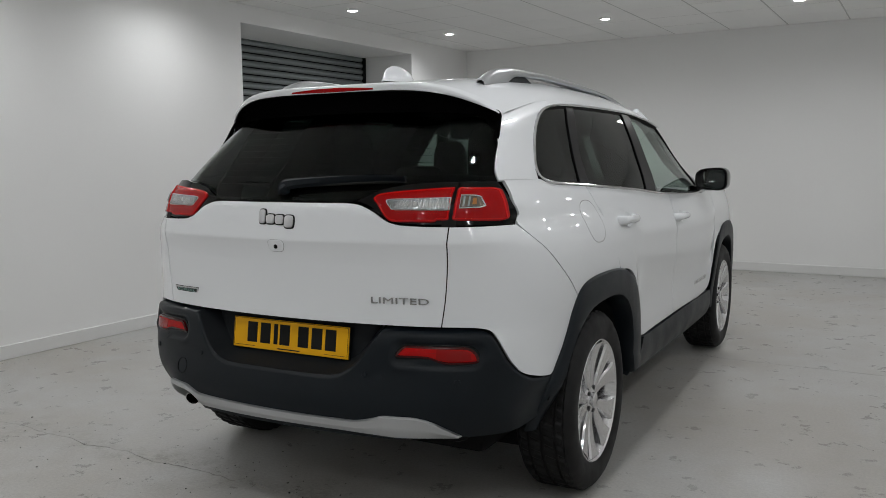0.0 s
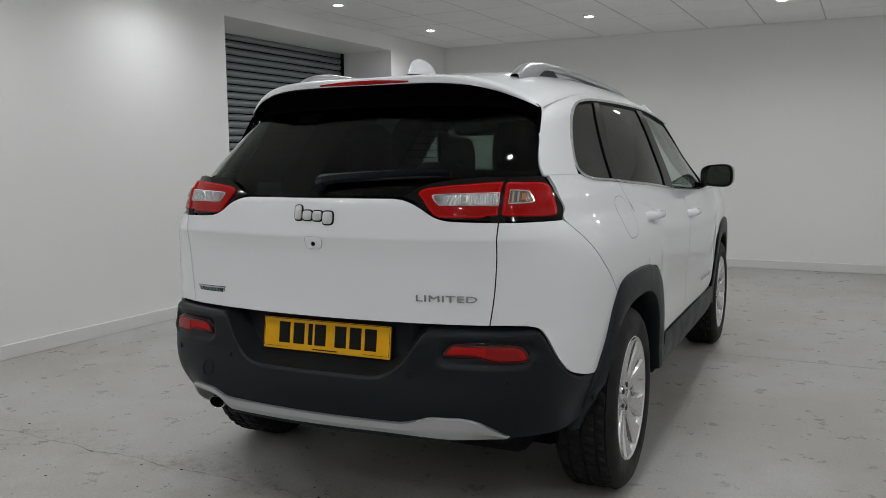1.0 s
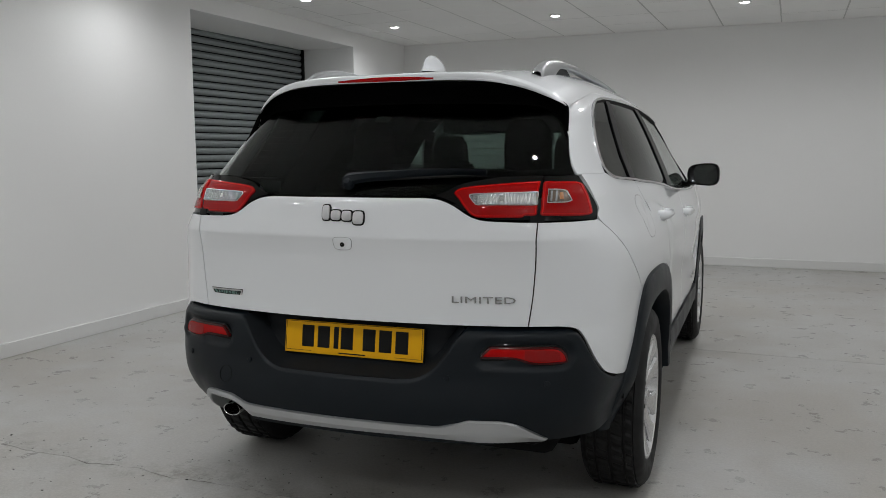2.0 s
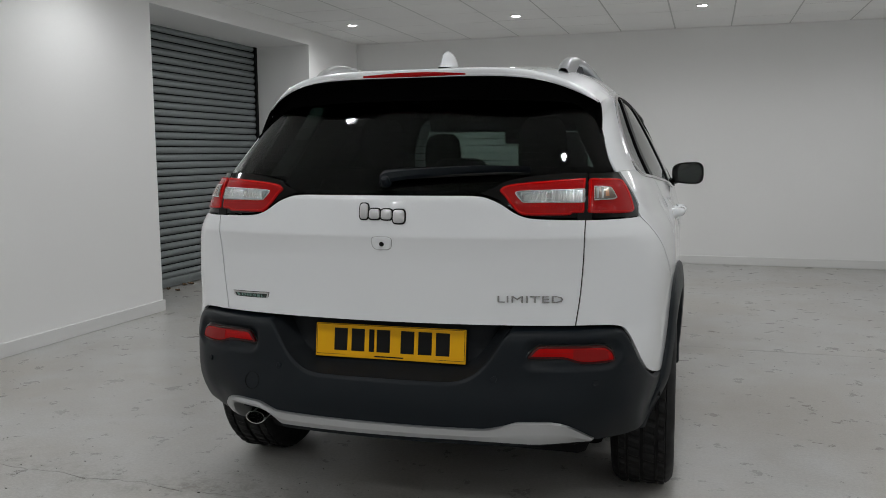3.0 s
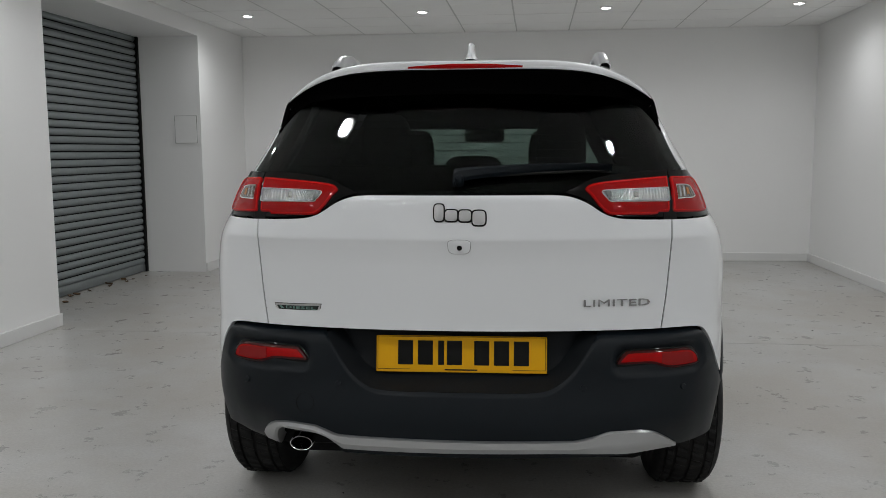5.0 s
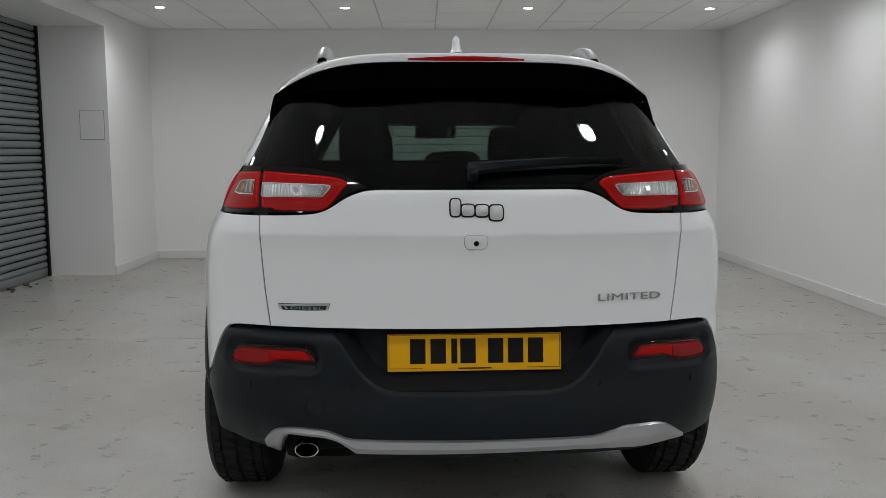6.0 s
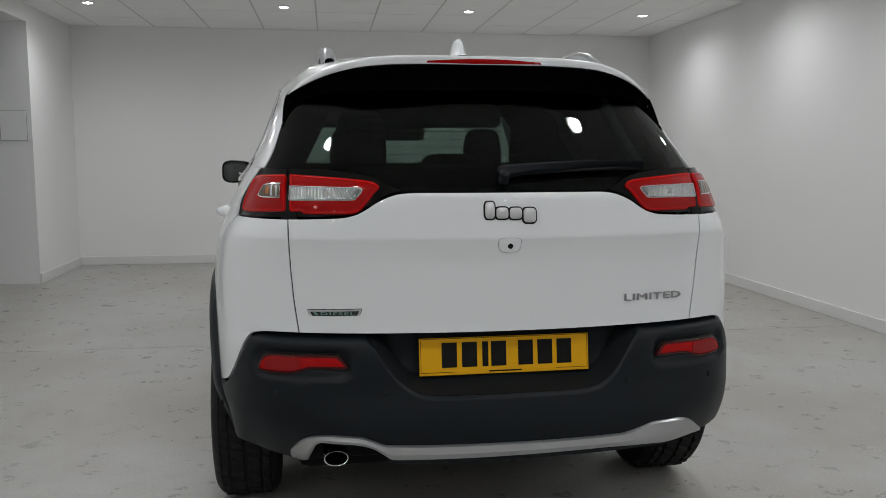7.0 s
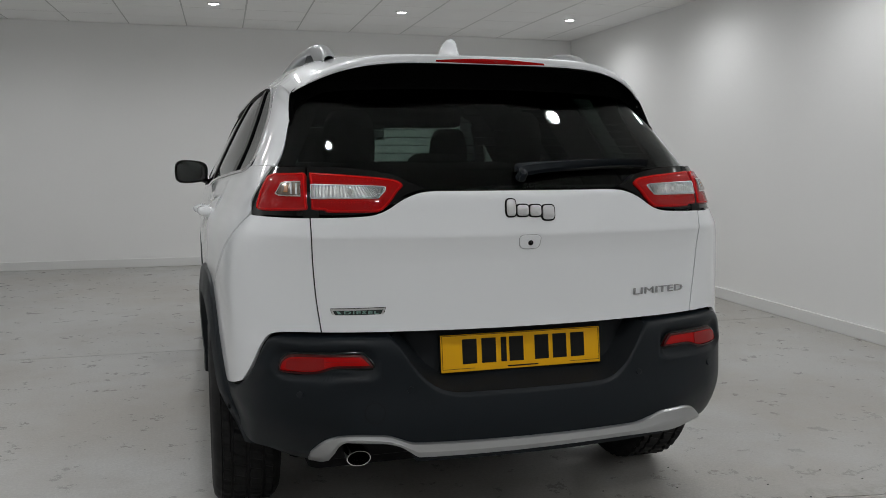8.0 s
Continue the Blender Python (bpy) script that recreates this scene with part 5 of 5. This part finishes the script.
# ---- front, cabin and underside ----
def front_end():
    bm = bmesh.new()
    rows = []
    for j in range(15):
        v = j / 14
        row = []
        for i in range(33):
            t = 2 * i / 32 - 1
            zf = 1.062
            edge = skin(math.copysign(find(lambda m: skin(m, zf).x > abs(t) * 0.80, 150, 240), t) if abs(t) > 0.01 else 240, zf)
            back = 3.42 - 0.12 * t * t
            y = back + v * (edge.y - back)
            x = t * (0.80 + 0.02 * (1 - v))
            row.append((x, y, 1.062 + 0.055 * (1 - t * t) * (1 - 0.5 * v) - 0.02 * v ** 4))
        rows.append(row)
    grid_shell(bm, rows, 0.012, normal=lambda p: Vector((0, 0, 1)))
    part("bonnet", bm, PAINT, car, "white bonnet")
    # unseen front end, reaching low to keep light out from below the car
    bm = bmesh.new()
    rows = []
    for j in range(13):
        z = 0.20 + 0.85 * j / 12
        u0 = at_y(3.96, z)
        rows.append([skin(u0 + (480 - 2 * u0) * i / 60 if u0 + (480 - 2 * u0) * i / 60 <= 240 else -(480 - (u0 + (480 - 2 * u0) * i / 60)), z) for i in range(61)])
    grid_shell(bm, rows, 0.012, normal=lambda p: Vector((p.x, 1, 0)))
    part("front_bumper", bm, PAINT, car, "plain white front end")
    bm = bmesh.new()
    rows = []
    for j in range(11):
        z = 1.10 + 0.46 * j / 10
        u0 = find(lambda m: skin(m, z).x > 0.88 * flank(2.4, z), 150, 240)
        rows.append([skin(u0 + (480 - 2 * u0) * i / 30 if u0 + (480 - 2 * u0) * i / 30 <= 240 else -(480 - (u0 + (480 - 2 * u0) * i / 30)), z, -0.006) for i in range(31)])
    grid_shell(bm, rows, 0.005, normal=lambda p: Vector((p.x, 1, 0.5)))
    part("windscreen", bm, CLEAR, car, "clear windscreen")
    for s in (1, -1):
        bm = bmesh.new()
        path = []
        for j in range(13):
            z = 1.09 + 0.46 * j / 12
            u0 = find(lambda m: skin(m, z).x > 0.90 * flank(2.4, z), 150, 240)
            path.append(skin(s * u0, z, -0.01))
        sweep(bm, path, 0.035, 10)
        part("screen_pillar", bm, PAINT, car, "white windscreen pillar")


front_end()


def pad(bm, c, size):
    """A stuffed headrest: wide at its middle, with rounded shoulders."""
    rows = []
    for j in range(13):
        w = -0.5 * math.pi + math.pi * j / 12
        k, h = max(math.cos(w), 0.02) ** 0.45, math.copysign(abs(math.sin(w)) ** 0.8, math.sin(w))
        rows.append([(c[0] + size[0] / 2 * k * math.copysign(abs(math.cos(q)) ** 0.7, math.cos(q)), c[1] + size[1] / 2 * k * math.copysign(abs(math.sin(q)) ** 0.7, math.sin(q)), c[2] + size[2] / 2 * h) for q in (2 * math.pi * i / 24 for i in range(24))])
    grid_shell(bm, rows, wrap=True)


def cabin():
    bm = bmesh.new()
    # boxes added low and wide, mostly out of view, to block light underneath
    box(bm, (0, 2.45, 0.27), (1.30, 3.7, 0.20), 0.03)
    box(bm, (0.0, 0.45, 0.39), (1.26, 0.62, 0.14), 0.04)
    box(bm, (0.0, 0.60, 0.31), (1.24, 0.56, 0.17), 0.04)
    box(bm, (0, 2.12, 0.345), (1.68, 1.66, 0.06), 0.02)
    sweep(bm, [(-0.70, HUB_R, HUB_Z - 0.02), (0.70, HUB_R, HUB_Z - 0.02)], 0.045, 12)
    part("underbody", bm, UNDER, car, "plain dark boxes under the car, added to deepen the shade below")
    for s in (1, -1):
        bm = bmesh.new()
        rows = [[(s * (flank(y, 1.1) - 0.075), y, z) for y in (0.62, 1.0, 1.5, 2.0, 2.6, 3.2)] for z in (0.33, 0.6, 0.9, 1.09)]
        grid_shell(bm, rows, 0.01, normal=lambda p: Vector((1, 0, 0)))
        part("door_lining", bm, TRIM, car)
        bm = bmesh.new()
        rows = [[(s * (flank(y, z) - 0.045), y, z) for y in (0.45 + 0.5 * max(0, z - 1.2), 0.60, 0.62 + 0.6 * max(0, z - 1.2))] for z in (0.9, 1.2, 1.3, 1.4, 1.5)]
        grid_shell(bm, rows, 0.01, normal=lambda p: Vector((1, 0, 0)))
        part("pillar_lining", bm, TRIM, car)
        # inner pillars, their depth fitted to the camera's view through the rear window
        for y0, y1, lean, deep in ((1.66, 1.90, 0.12, 0.215), (0.80, 1.04, 0.20, 0.205)):
            bm = bmesh.new()
            rows = [[(s * (flank(y, z) - d), y + lean * k, z) for y, d in ((y0, 0.035), (y0, deep), (y1, deep), (y1, 0.035))] for k, z in ((0, 1.05), (0.35, 1.22), (0.7, 1.38), (1, 1.52))]
            grid_shell(bm, rows, wrap=True)
            part("pillar_lining", bm, TRIM, car)
    bm = bmesh.new()
    box(bm, (0, 0.5, 0.72), (1.36, 0.85, 0.04), 0.01)
    box(bm, (0, 0.14, 0.93), (1.20, 0.04, 0.42), 0.01)
    part("boot_lining", bm, TRIM, car)
    bm = bmesh.new()
    box(bm, (0, 2.34, 1.482), (1.06, 0.22, 0.135), 0.03, 2)
    part("screen_header", bm, TRIM, car)
    bm = bmesh.new()
    rows = [[(1.40 * t / 2, 3.28 - 0.10 * t * t - d, 1.075 + 0.03 * (1 - t * t) - e) for t in (2 * i / 20 - 1 for i in range(21))] for d, e in ((-0.1, 0.01), (0.0, 0.0), (0.25, -0.005), (0.36, 0.03), (0.38, 0.3), (0.2, 0.5))]
    grid_shell(bm, rows, 0.02, normal=lambda p: Vector((0, 0, 1)))
    part("dashboard", bm, TRIM, car)
    for x in (-0.345, 0.345):
        seat = new("front_seat")
        seat.parent = car
        bm = bmesh.new()
        box(bm, (x, 2.25, 0.62), (0.50, 0.52, 0.16), 0.05, 3)
        part("cushion", bm, LEATHER, seat)
        bm = bmesh.new()
        box(bm, (x, 1.94, 0.90), (0.48, 0.13, 0.60), 0.055, 3, Matrix.Rotation(radians(14), 4, "X"))
        part("backrest", bm, LEATHER, seat)
        bm = bmesh.new()
        pad(bm, (x, 1.90, 1.262), (0.20, 0.11, 0.27))
        part("headrest", bm, LEATHER, seat)
    bench = new("rear_seat")
    bench.parent = car
    bm = bmesh.new()
    box(bm, (0, 1.30, 0.64), (1.30, 0.50, 0.16), 0.05, 3)
    part("cushion", bm, LEATHER, bench)
    bm = bmesh.new()
    box(bm, (0, 0.98, 0.94), (1.30, 0.13, 0.60), 0.055, 3, Matrix.Rotation(radians(14), 4, "X"))
    part("backrest", bm, LEATHER, bench)
    for x, wide, tall in ((-0.355, 0.205, 0.29), (0.0, 0.24, 0.12), (0.355, 0.205, 0.29)):
        bm = bmesh.new()
        pad(bm, (x, 0.95, 1.140 + tall / 2), (wide, 0.11, tall + 0.02))
        part("headrest", bm, LEATHER, bench)
    m = new("interior_mirror")
    m.parent = car
    bm = bmesh.new()
    box(bm, (0.0, 2.45, 1.378), (0.24, 0.03, 0.072), 0.015, 3, Matrix.Rotation(radians(-12), 4, "Z"))
    part("housing", bm, GLOSS, m)
    bm = bmesh.new()
    box(bm, (-0.003, 2.432, 1.378), (0.21, 0.003, 0.054), 0.001, 1, Matrix.Rotation(radians(-12), 4, "Z"))
    part("glass", bm, MIRROR, m)
    bm = bmesh.new()
    box(bm, (0.0, 2.42, 1.46), (0.26, 0.14, 0.10), 0.03, 3)
    part("stem", bm, TRIM, m)


cabin()


def wing_mirror(s):
    m = new("door_mirror")
    m.parent = car
    m["label"] = "black door mirror on a short arm"
    bm = bmesh.new()
    rows = []
    for y, k in ((2.720, 0.86), (2.672, 0.90), (2.676, 0.98), (2.72, 1.0), (2.78, 0.97), (2.83, 0.80), (2.86, 0.45), (2.865, 0.05)):
        row = []
        for i in range(28):
            w = 2 * math.pi * i / 28
            c, e = math.copysign(abs(math.cos(w)) ** 0.62, math.cos(w)), math.copysign(abs(math.sin(w)) ** 0.62, math.sin(w))
            row.append((s * (0.957 + 0.093 * k * c), y, 1.163 + 0.066 * k * e * (1 + 0.10 * c)))
        rows.append(row)
    grid_shell(bm, rows, wrap=True)
    part("housing", bm, GLOSS, m, "gloss black mirror housing")
    bm = bmesh.new()
    rows = []
    for k in (0.84, 0.6, 0.3, 0.01):
        row = []
        for i in range(28):
            w = 2 * math.pi * i / 28
            c, e = math.copysign(abs(math.cos(w)) ** 0.62, math.cos(w)), math.copysign(abs(math.sin(w)) ** 0.62, math.sin(w))
            row.append((s * (0.957 + 0.093 * k * c), 2.686 - 0.030 * k * c, 1.163 + 0.066 * k * e * (1 + 0.10 * c)))
        rows.append(row)
    grid_shell(bm, rows, wrap=True)
    part("glass", bm, MIRROR, m, "mirror glass turned towards the driver")
    bm = bmesh.new()
    sweep(bm, catmull([(s * 0.83, 2.70, 1.10), (s * 0.87, 2.73, 1.112), (s * 0.92, 2.76, 1.13)], 8), [0.03] * 9, 10, 0.7)
    part("arm", bm, GLOSS, m)


for s in (1, -1):
    wing_mirror(s)


# ---- small things on the tail ----
def wiper():
    w = new("rear_wiper")
    w.parent = gate
    w["label"] = "black rear window wiper"

    def on_glass(x, z, lift):
        return pane(x, z, lift)
    bm = bmesh.new()
    rows = []
    spine = catmull([(-0.020, 1.198, 0), (-0.006, 1.208, 0), (0.055, 1.216, 0), (0.185, 1.225, 0), (0.32, 1.231, 0), (0.455, 1.228, 0)], 40)
    wide = pchip([(0, 0.008), (0.03, 0.019), (0.15, 0.020), (0.3, 0.015), (0.6, 0.009), (1.0, 0.0035)])
    for i, p in enumerate(spine):
        h = wide(i / 40)
        rows.append([on_glass(p.x, p.y + dz * h, lift) for dz, lift in ((-1, 0.008), (-0.8, 0.022), (0, 0.034), (0.8, 0.026), (1, 0.012))])
    grid_shell(bm, rows, 0.006, normal=lambda p: Vector((0, -1, 1)))
    part("arm", bm, CLAD, w)
    bm = bmesh.new()
    sweep(bm, [on_glass(x - 0.015, 1.201 + 0.026 * (x / 0.46) ** 0.6, 0.006) for x in (0.06 + 0.40 * k / 20 for k in range(21))], 0.005, 6)
    part("blade", bm, RUBBER, w, "black rubber wiper blade")
    bm = bmesh.new()
    c = on_glass(-0.004, 1.196, 0.0)
    d = (on_glass(-0.004, 1.196, 0.01) - c).normalized()
    lathe(bm, [(0.0005, 0.030), (0.010, 0.029), (0.0145, 0.022), (0.0155, -0.004)], 24, Matrix.Translation(c) @ d.to_track_quat("X", "Z").to_matrix().to_4x4())
    part("pivot_cap", bm, CLAD, w)


wiper()


def lettering(text, x0, x1, z, height, material, name, parent, lift, depth=0.003, swell=0.012, spread=1.12):
    """Raised letters laid on the tail between x0 and x1, standing on z."""
    c = bpy.data.curves.new(name, "FONT")
    c.body, c.size, c.extrude, c.resolution_u, c.offset, c.space_character = text, 1.0, 0.0, 2, swell, spread
    ob = new(name, c)
    bpy.context.view_layer.update()
    data = bpy.data.meshes.new_from_object(ob.evaluated_get(bpy.context.evaluated_depsgraph_get()))
    bpy.data.objects.remove(ob)
    bm = bmesh.new()
    bm.from_mesh(data)
    bpy.data.meshes.remove(data)
    bmesh.ops.triangulate(bm, faces=bm.faces)
    xs, zs = [v.co.x for v in bm.verts], [v.co.y for v in bm.verts]
    bmesh.ops.subdivide_edges(bm, edges=[e for e in bm.edges if e.calc_length() > 0.25], cuts=2)
    top = bmesh.ops.extrude_face_region(bm, geom=bm.faces[:])["geom"]
    raised = {v for v in top if isinstance(v, bmesh.types.BMVert)}
    for v in bm.verts:
        x = x0 + (x1 - x0) * (v.co.x - min(xs)) / (max(xs) - min(xs))
        zz = z + height * (v.co.y - min(zs)) / (max(zs) - min(zs))
        v.co = skin(math.copysign(at_x(abs(x), zz), x), zz, lift + (depth if v in raised else 0))
    part(name, bm, material, parent, angle=0.4)


def badges():
    # trim word
    lettering("LIMITED", 0.368, 0.567, 0.8290, 0.0205, WORD, "word_badge", gate, 0.0005, 0.0042, 0.0, 1.04)
    # fuel badge
    badge = new("fuel_badge")
    badge.parent = gate
    badge["label"] = "chrome-edged dark green badge"
    for name, grow, lift, material in (("edge", -0.0012, 0.0022, SEAL), ("rim", 0.0, 0.003, EMBLEM), ("field", 0.0052, 0.0036, GREEN)):
        bm = bmesh.new()
        panel(bm, [("x", 0.572 - grow * 1.2, 0.801 + grow), ("x", 0.497, 0.801 + grow), ("x", 0.432 + grow * 1.2, 0.803 + grow)], [("x", 0.578 - grow * 1.2, 0.824 - grow), ("x", 0.497, 0.825 - grow), ("x", 0.426 + grow * 1.2, 0.827 - grow)],
              20, 4, -1, lift, 0.006)
        part(name, bm, material, badge)
    bm = bmesh.new()
    panel(bm, [("x", 0.557, 0.8095), ("x", 0.547, 0.8095)], [("x", 0.563, 0.8180), ("x", 0.556, 0.8180)], 4, 4, -1, 0.0044, 0.003)
    part("leaf_mark", bm, GREENTEXT, badge)
    lettering("DIESEL", -0.541, -0.444, 0.8095, 0.0088, GREENTEXT, "letters", badge, 0.0036, 0.0012)
    # maker's emblem as four plain raised shapes
    emblem = new("emblem")
    emblem.parent = gate
    emblem["label"] = "chrome emblem edged in black"
    for x0, x1, z0, z1 in ((-0.073, -0.045, 1.086, 1.134), (-0.041, -0.005, 1.086, 1.118), (-0.001, 0.035, 1.085, 1.117), (0.039, 0.077, 1.074, 1.116)):
        for name, grow, lift, material in (("edge", 0.004, 0.004, INK), ("letter_shape", 0.0, 0.0075, EMBLEM)):
            bm = bmesh.new()
            cx, cz, hx, hz = (x0 + x1) / 2, (z0 + z1) / 2, (x1 - x0) / 2 + grow, (z1 - z0) / 2 + grow
            rows = []
            for k, up in ((0.001, lift), (0.88, lift), (0.96, lift - 0.0004), (1.0, lift - 0.002), (1.0, -0.004)):
                row = []
                for i in range(28):
                    w = 2 * math.pi * i / 28
                    c, e = math.copysign(abs(math.cos(w)) ** 0.55, math.cos(w)), math.copysign(abs(math.sin(w)) ** 0.55, math.sin(w))
                    x, z = cx + hx * k * c, cz + hz * k * e
                    row.append(skin(math.copysign(at_x(abs(x), z), x), z, up))
                rows.append(row)
            grid_shell(bm, rows, wrap=True)
            part(name, bm, material, emblem)
    # camera button
    press = new("boot_button")
    press.parent = gate
    bm = bmesh.new()
    rows = []
    for k, up in ((0.001, 0.004), (0.8, 0.004), (0.95, 0.0032), (1.0, 0.001), (1.0, -0.004)):
        row = []
        for i in range(36):
            w = 2 * math.pi * i / 36
            c, e = math.copysign(abs(math.cos(w)) ** 0.5, math.cos(w)), math.copysign(abs(math.sin(w)) ** 0.6, math.sin(w))
            x, z = 0.000 + 0.033 * k * c * (1 + 0.08 * e), 1.010 + 0.021 * k * e
            row.append(skin(math.copysign(at_x(abs(x), z), x), z, up))
        rows.append(row)
    grid_shell(bm, rows, wrap=True)
    part("button", bm, PAINT, press, "white release button")
    # the gap's shade, laid round the button as a grey ring
    bm = bmesh.new()
    rows = []
    for k, up in ((1.0, -0.003), (1.0, 0.0006), (1.035, 0.0007), (1.05, -0.003)):
        row = []
        for i in range(36):
            w = 2 * math.pi * i / 36
            c, e = math.copysign(abs(math.cos(w)) ** 0.5, math.cos(w)), math.copysign(abs(math.sin(w)) ** 0.6, math.sin(w))
            x, z = 0.033 * k * c * (1 + 0.08 * e), 1.010 + 0.021 * k * e
            row.append(skin(math.copysign(at_x(abs(x), z), x), z, up))
        rows.append(row)
    grid_shell(bm, rows, wrap=True)
    part("gap_ring", bm, GAPGREY, press, "thin grey ring for the shaded gap round the button")
    bm = bmesh.new()
    c = skin(at_x(0.001, 1.008), 1.008, 0.003)
    lathe(bm, [(0.0005, 0.005), (0.005, 0.0045), (0.0075, 0.003), (0.008, 0.0)], 20, Matrix.Translation(c) @ Matrix.Rotation(radians(-90), 4, "Z"))
    part("camera_lens", bm, GLOSS, press, "small black camera lens")


badges()


def door_word(s):
    badge = new("door_badge")
    badge.parent = car
    badge["label"] = "small chrome word badge as plain bars"
    for k in range(8):
        y = 2.50 + 0.040 * k
        bm = bmesh.new()
        panel(bm, [("y", y, 0.567), ("y", y + 0.026, 0.566)], [("y", y + 0.004, 0.587), ("y", y + 0.030, 0.586)], 2, 2, s, 0.004, 0.004)
        part("bar", bm, CHROME, badge)


for s in (1, -1):
    door_word(s)


def number_plate():
    m = Matrix.Translation((0.002, 0.0, 0.675)) @ Matrix.Rotation(radians(-8), 4, "X")
    plate = new("number_plate")
    plate.parent = car
    plate["label"] = "yellow rear number plate with plain black bars"
    plate.matrix_basis = m
    bm = bmesh.new()
    box(bm, (0, 0, 0), (0.52, 0.004, 0.111), 0.0012, 1)
    part("sheet", bm, PLATE, plate, angle=0.2)
    for size, at in (((0.512, 0.0012), (0, 0.0525)), ((0.10, 0.0012), (-0.206, -0.0465)), ((0.10, 0.0012), (0.206, -0.0465)), ((0.10, 0.004), (0.0, -0.0475)), ((0.0012, 0.098), (-0.2555, 0.003)), ((0.0012, 0.098), (0.2555, 0.003))):
        bm = bmesh.new()
        box(bm, (at[0], -0.0024, at[1]), (size[0], 0.0012, size[1]))
        part("border_line", bm, INK, plate)
    for x in (-0.170, -0.109, -0.061, -0.020, 0.063, 0.123, 0.183):
        bm = bmesh.new()
        box(bm, (x, -0.0026, 0.004), (0.046 if abs(x + 0.061) > 0.01 else 0.018, 0.0016, 0.074), 0.0006, 1)
        part("bar", bm, INK, plate)
    # dark carrier behind the plate
    bm = bmesh.new()
    box(bm, (0, 0.006, 0), (0.526, 0.008, 0.115))
    part("carrier", bm, SEAL, plate, angle=0.2)


number_plate()


def seams():
    """Black sheets close behind the panel gaps, standing in for the shade inside them."""
    for s in (1, -1):
        bm = bmesh.new()
        rows = [[skin(s * (at_x(SEAM(z), z, GATEREAR) + d), z, -0.0045, GATEREAR) for z in (0.757 + 0.46 * k / 24 for k in range(25))] for d in (-1.2, 0.0, 1.2)]
        grid_shell(bm, rows, 0.004, normal=lambda p: Vector((0, -1, 0)))
        part("gap_shade", bm, SEAL, car)
        bm = bmesh.new()
        rows = [[skin(s * (at_y(y, z) + d), z, -0.0125) for y, z in DOORSEAM] for d in (-0.8, 0.8)]
        grid_shell(bm, rows, 0.004, normal=lambda p: Vector((1, 0, 0)))
        part("gap_shade", bm, SEAL, car)
        bm = bmesh.new()
        rows = [[skin(s * at_y(y, z), z, -0.016) for z in (0.45, 0.7, 0.9, 1.12)] for y in (1.97, 2.04)]
        grid_shell(bm, rows, 0.004, normal=lambda p: Vector((1, 0, 0)))
        part("gap_shade", bm, SEAL, car)


seams()


def corner_gaps():
    for s in (1, -1):
        # more black sheets that stand for the shade in the corner gaps
        bm = bmesh.new()
        panel(bm, [("x", 0.68, 0.55), ("x", 0.78, 0.53), ("y", 0.25, 0.50), ("y", 0.42, 0.50)], [("x", 0.68, 0.80), ("x", 0.78, 0.78), ("y", 0.25, 0.70), ("y", 0.42, 0.66)], 20, 6, s, -0.016, 0.003)
        part("gap_shade", bm, SEAL, car)
        bm = bmesh.new()
        line = outline(WINGGAP, 40, s)
        grid_shell(bm, [[skin(u + s * d, z, -0.007) for u, z in line] for d in (-0.9, 0.7)], 0.003, normal=lambda p: Vector((p.x, 0, 0)))
        part("gap_shade", bm, SEAL, car, "black strip for the shade in the panel gap above the wheel arch")


corner_gaps()
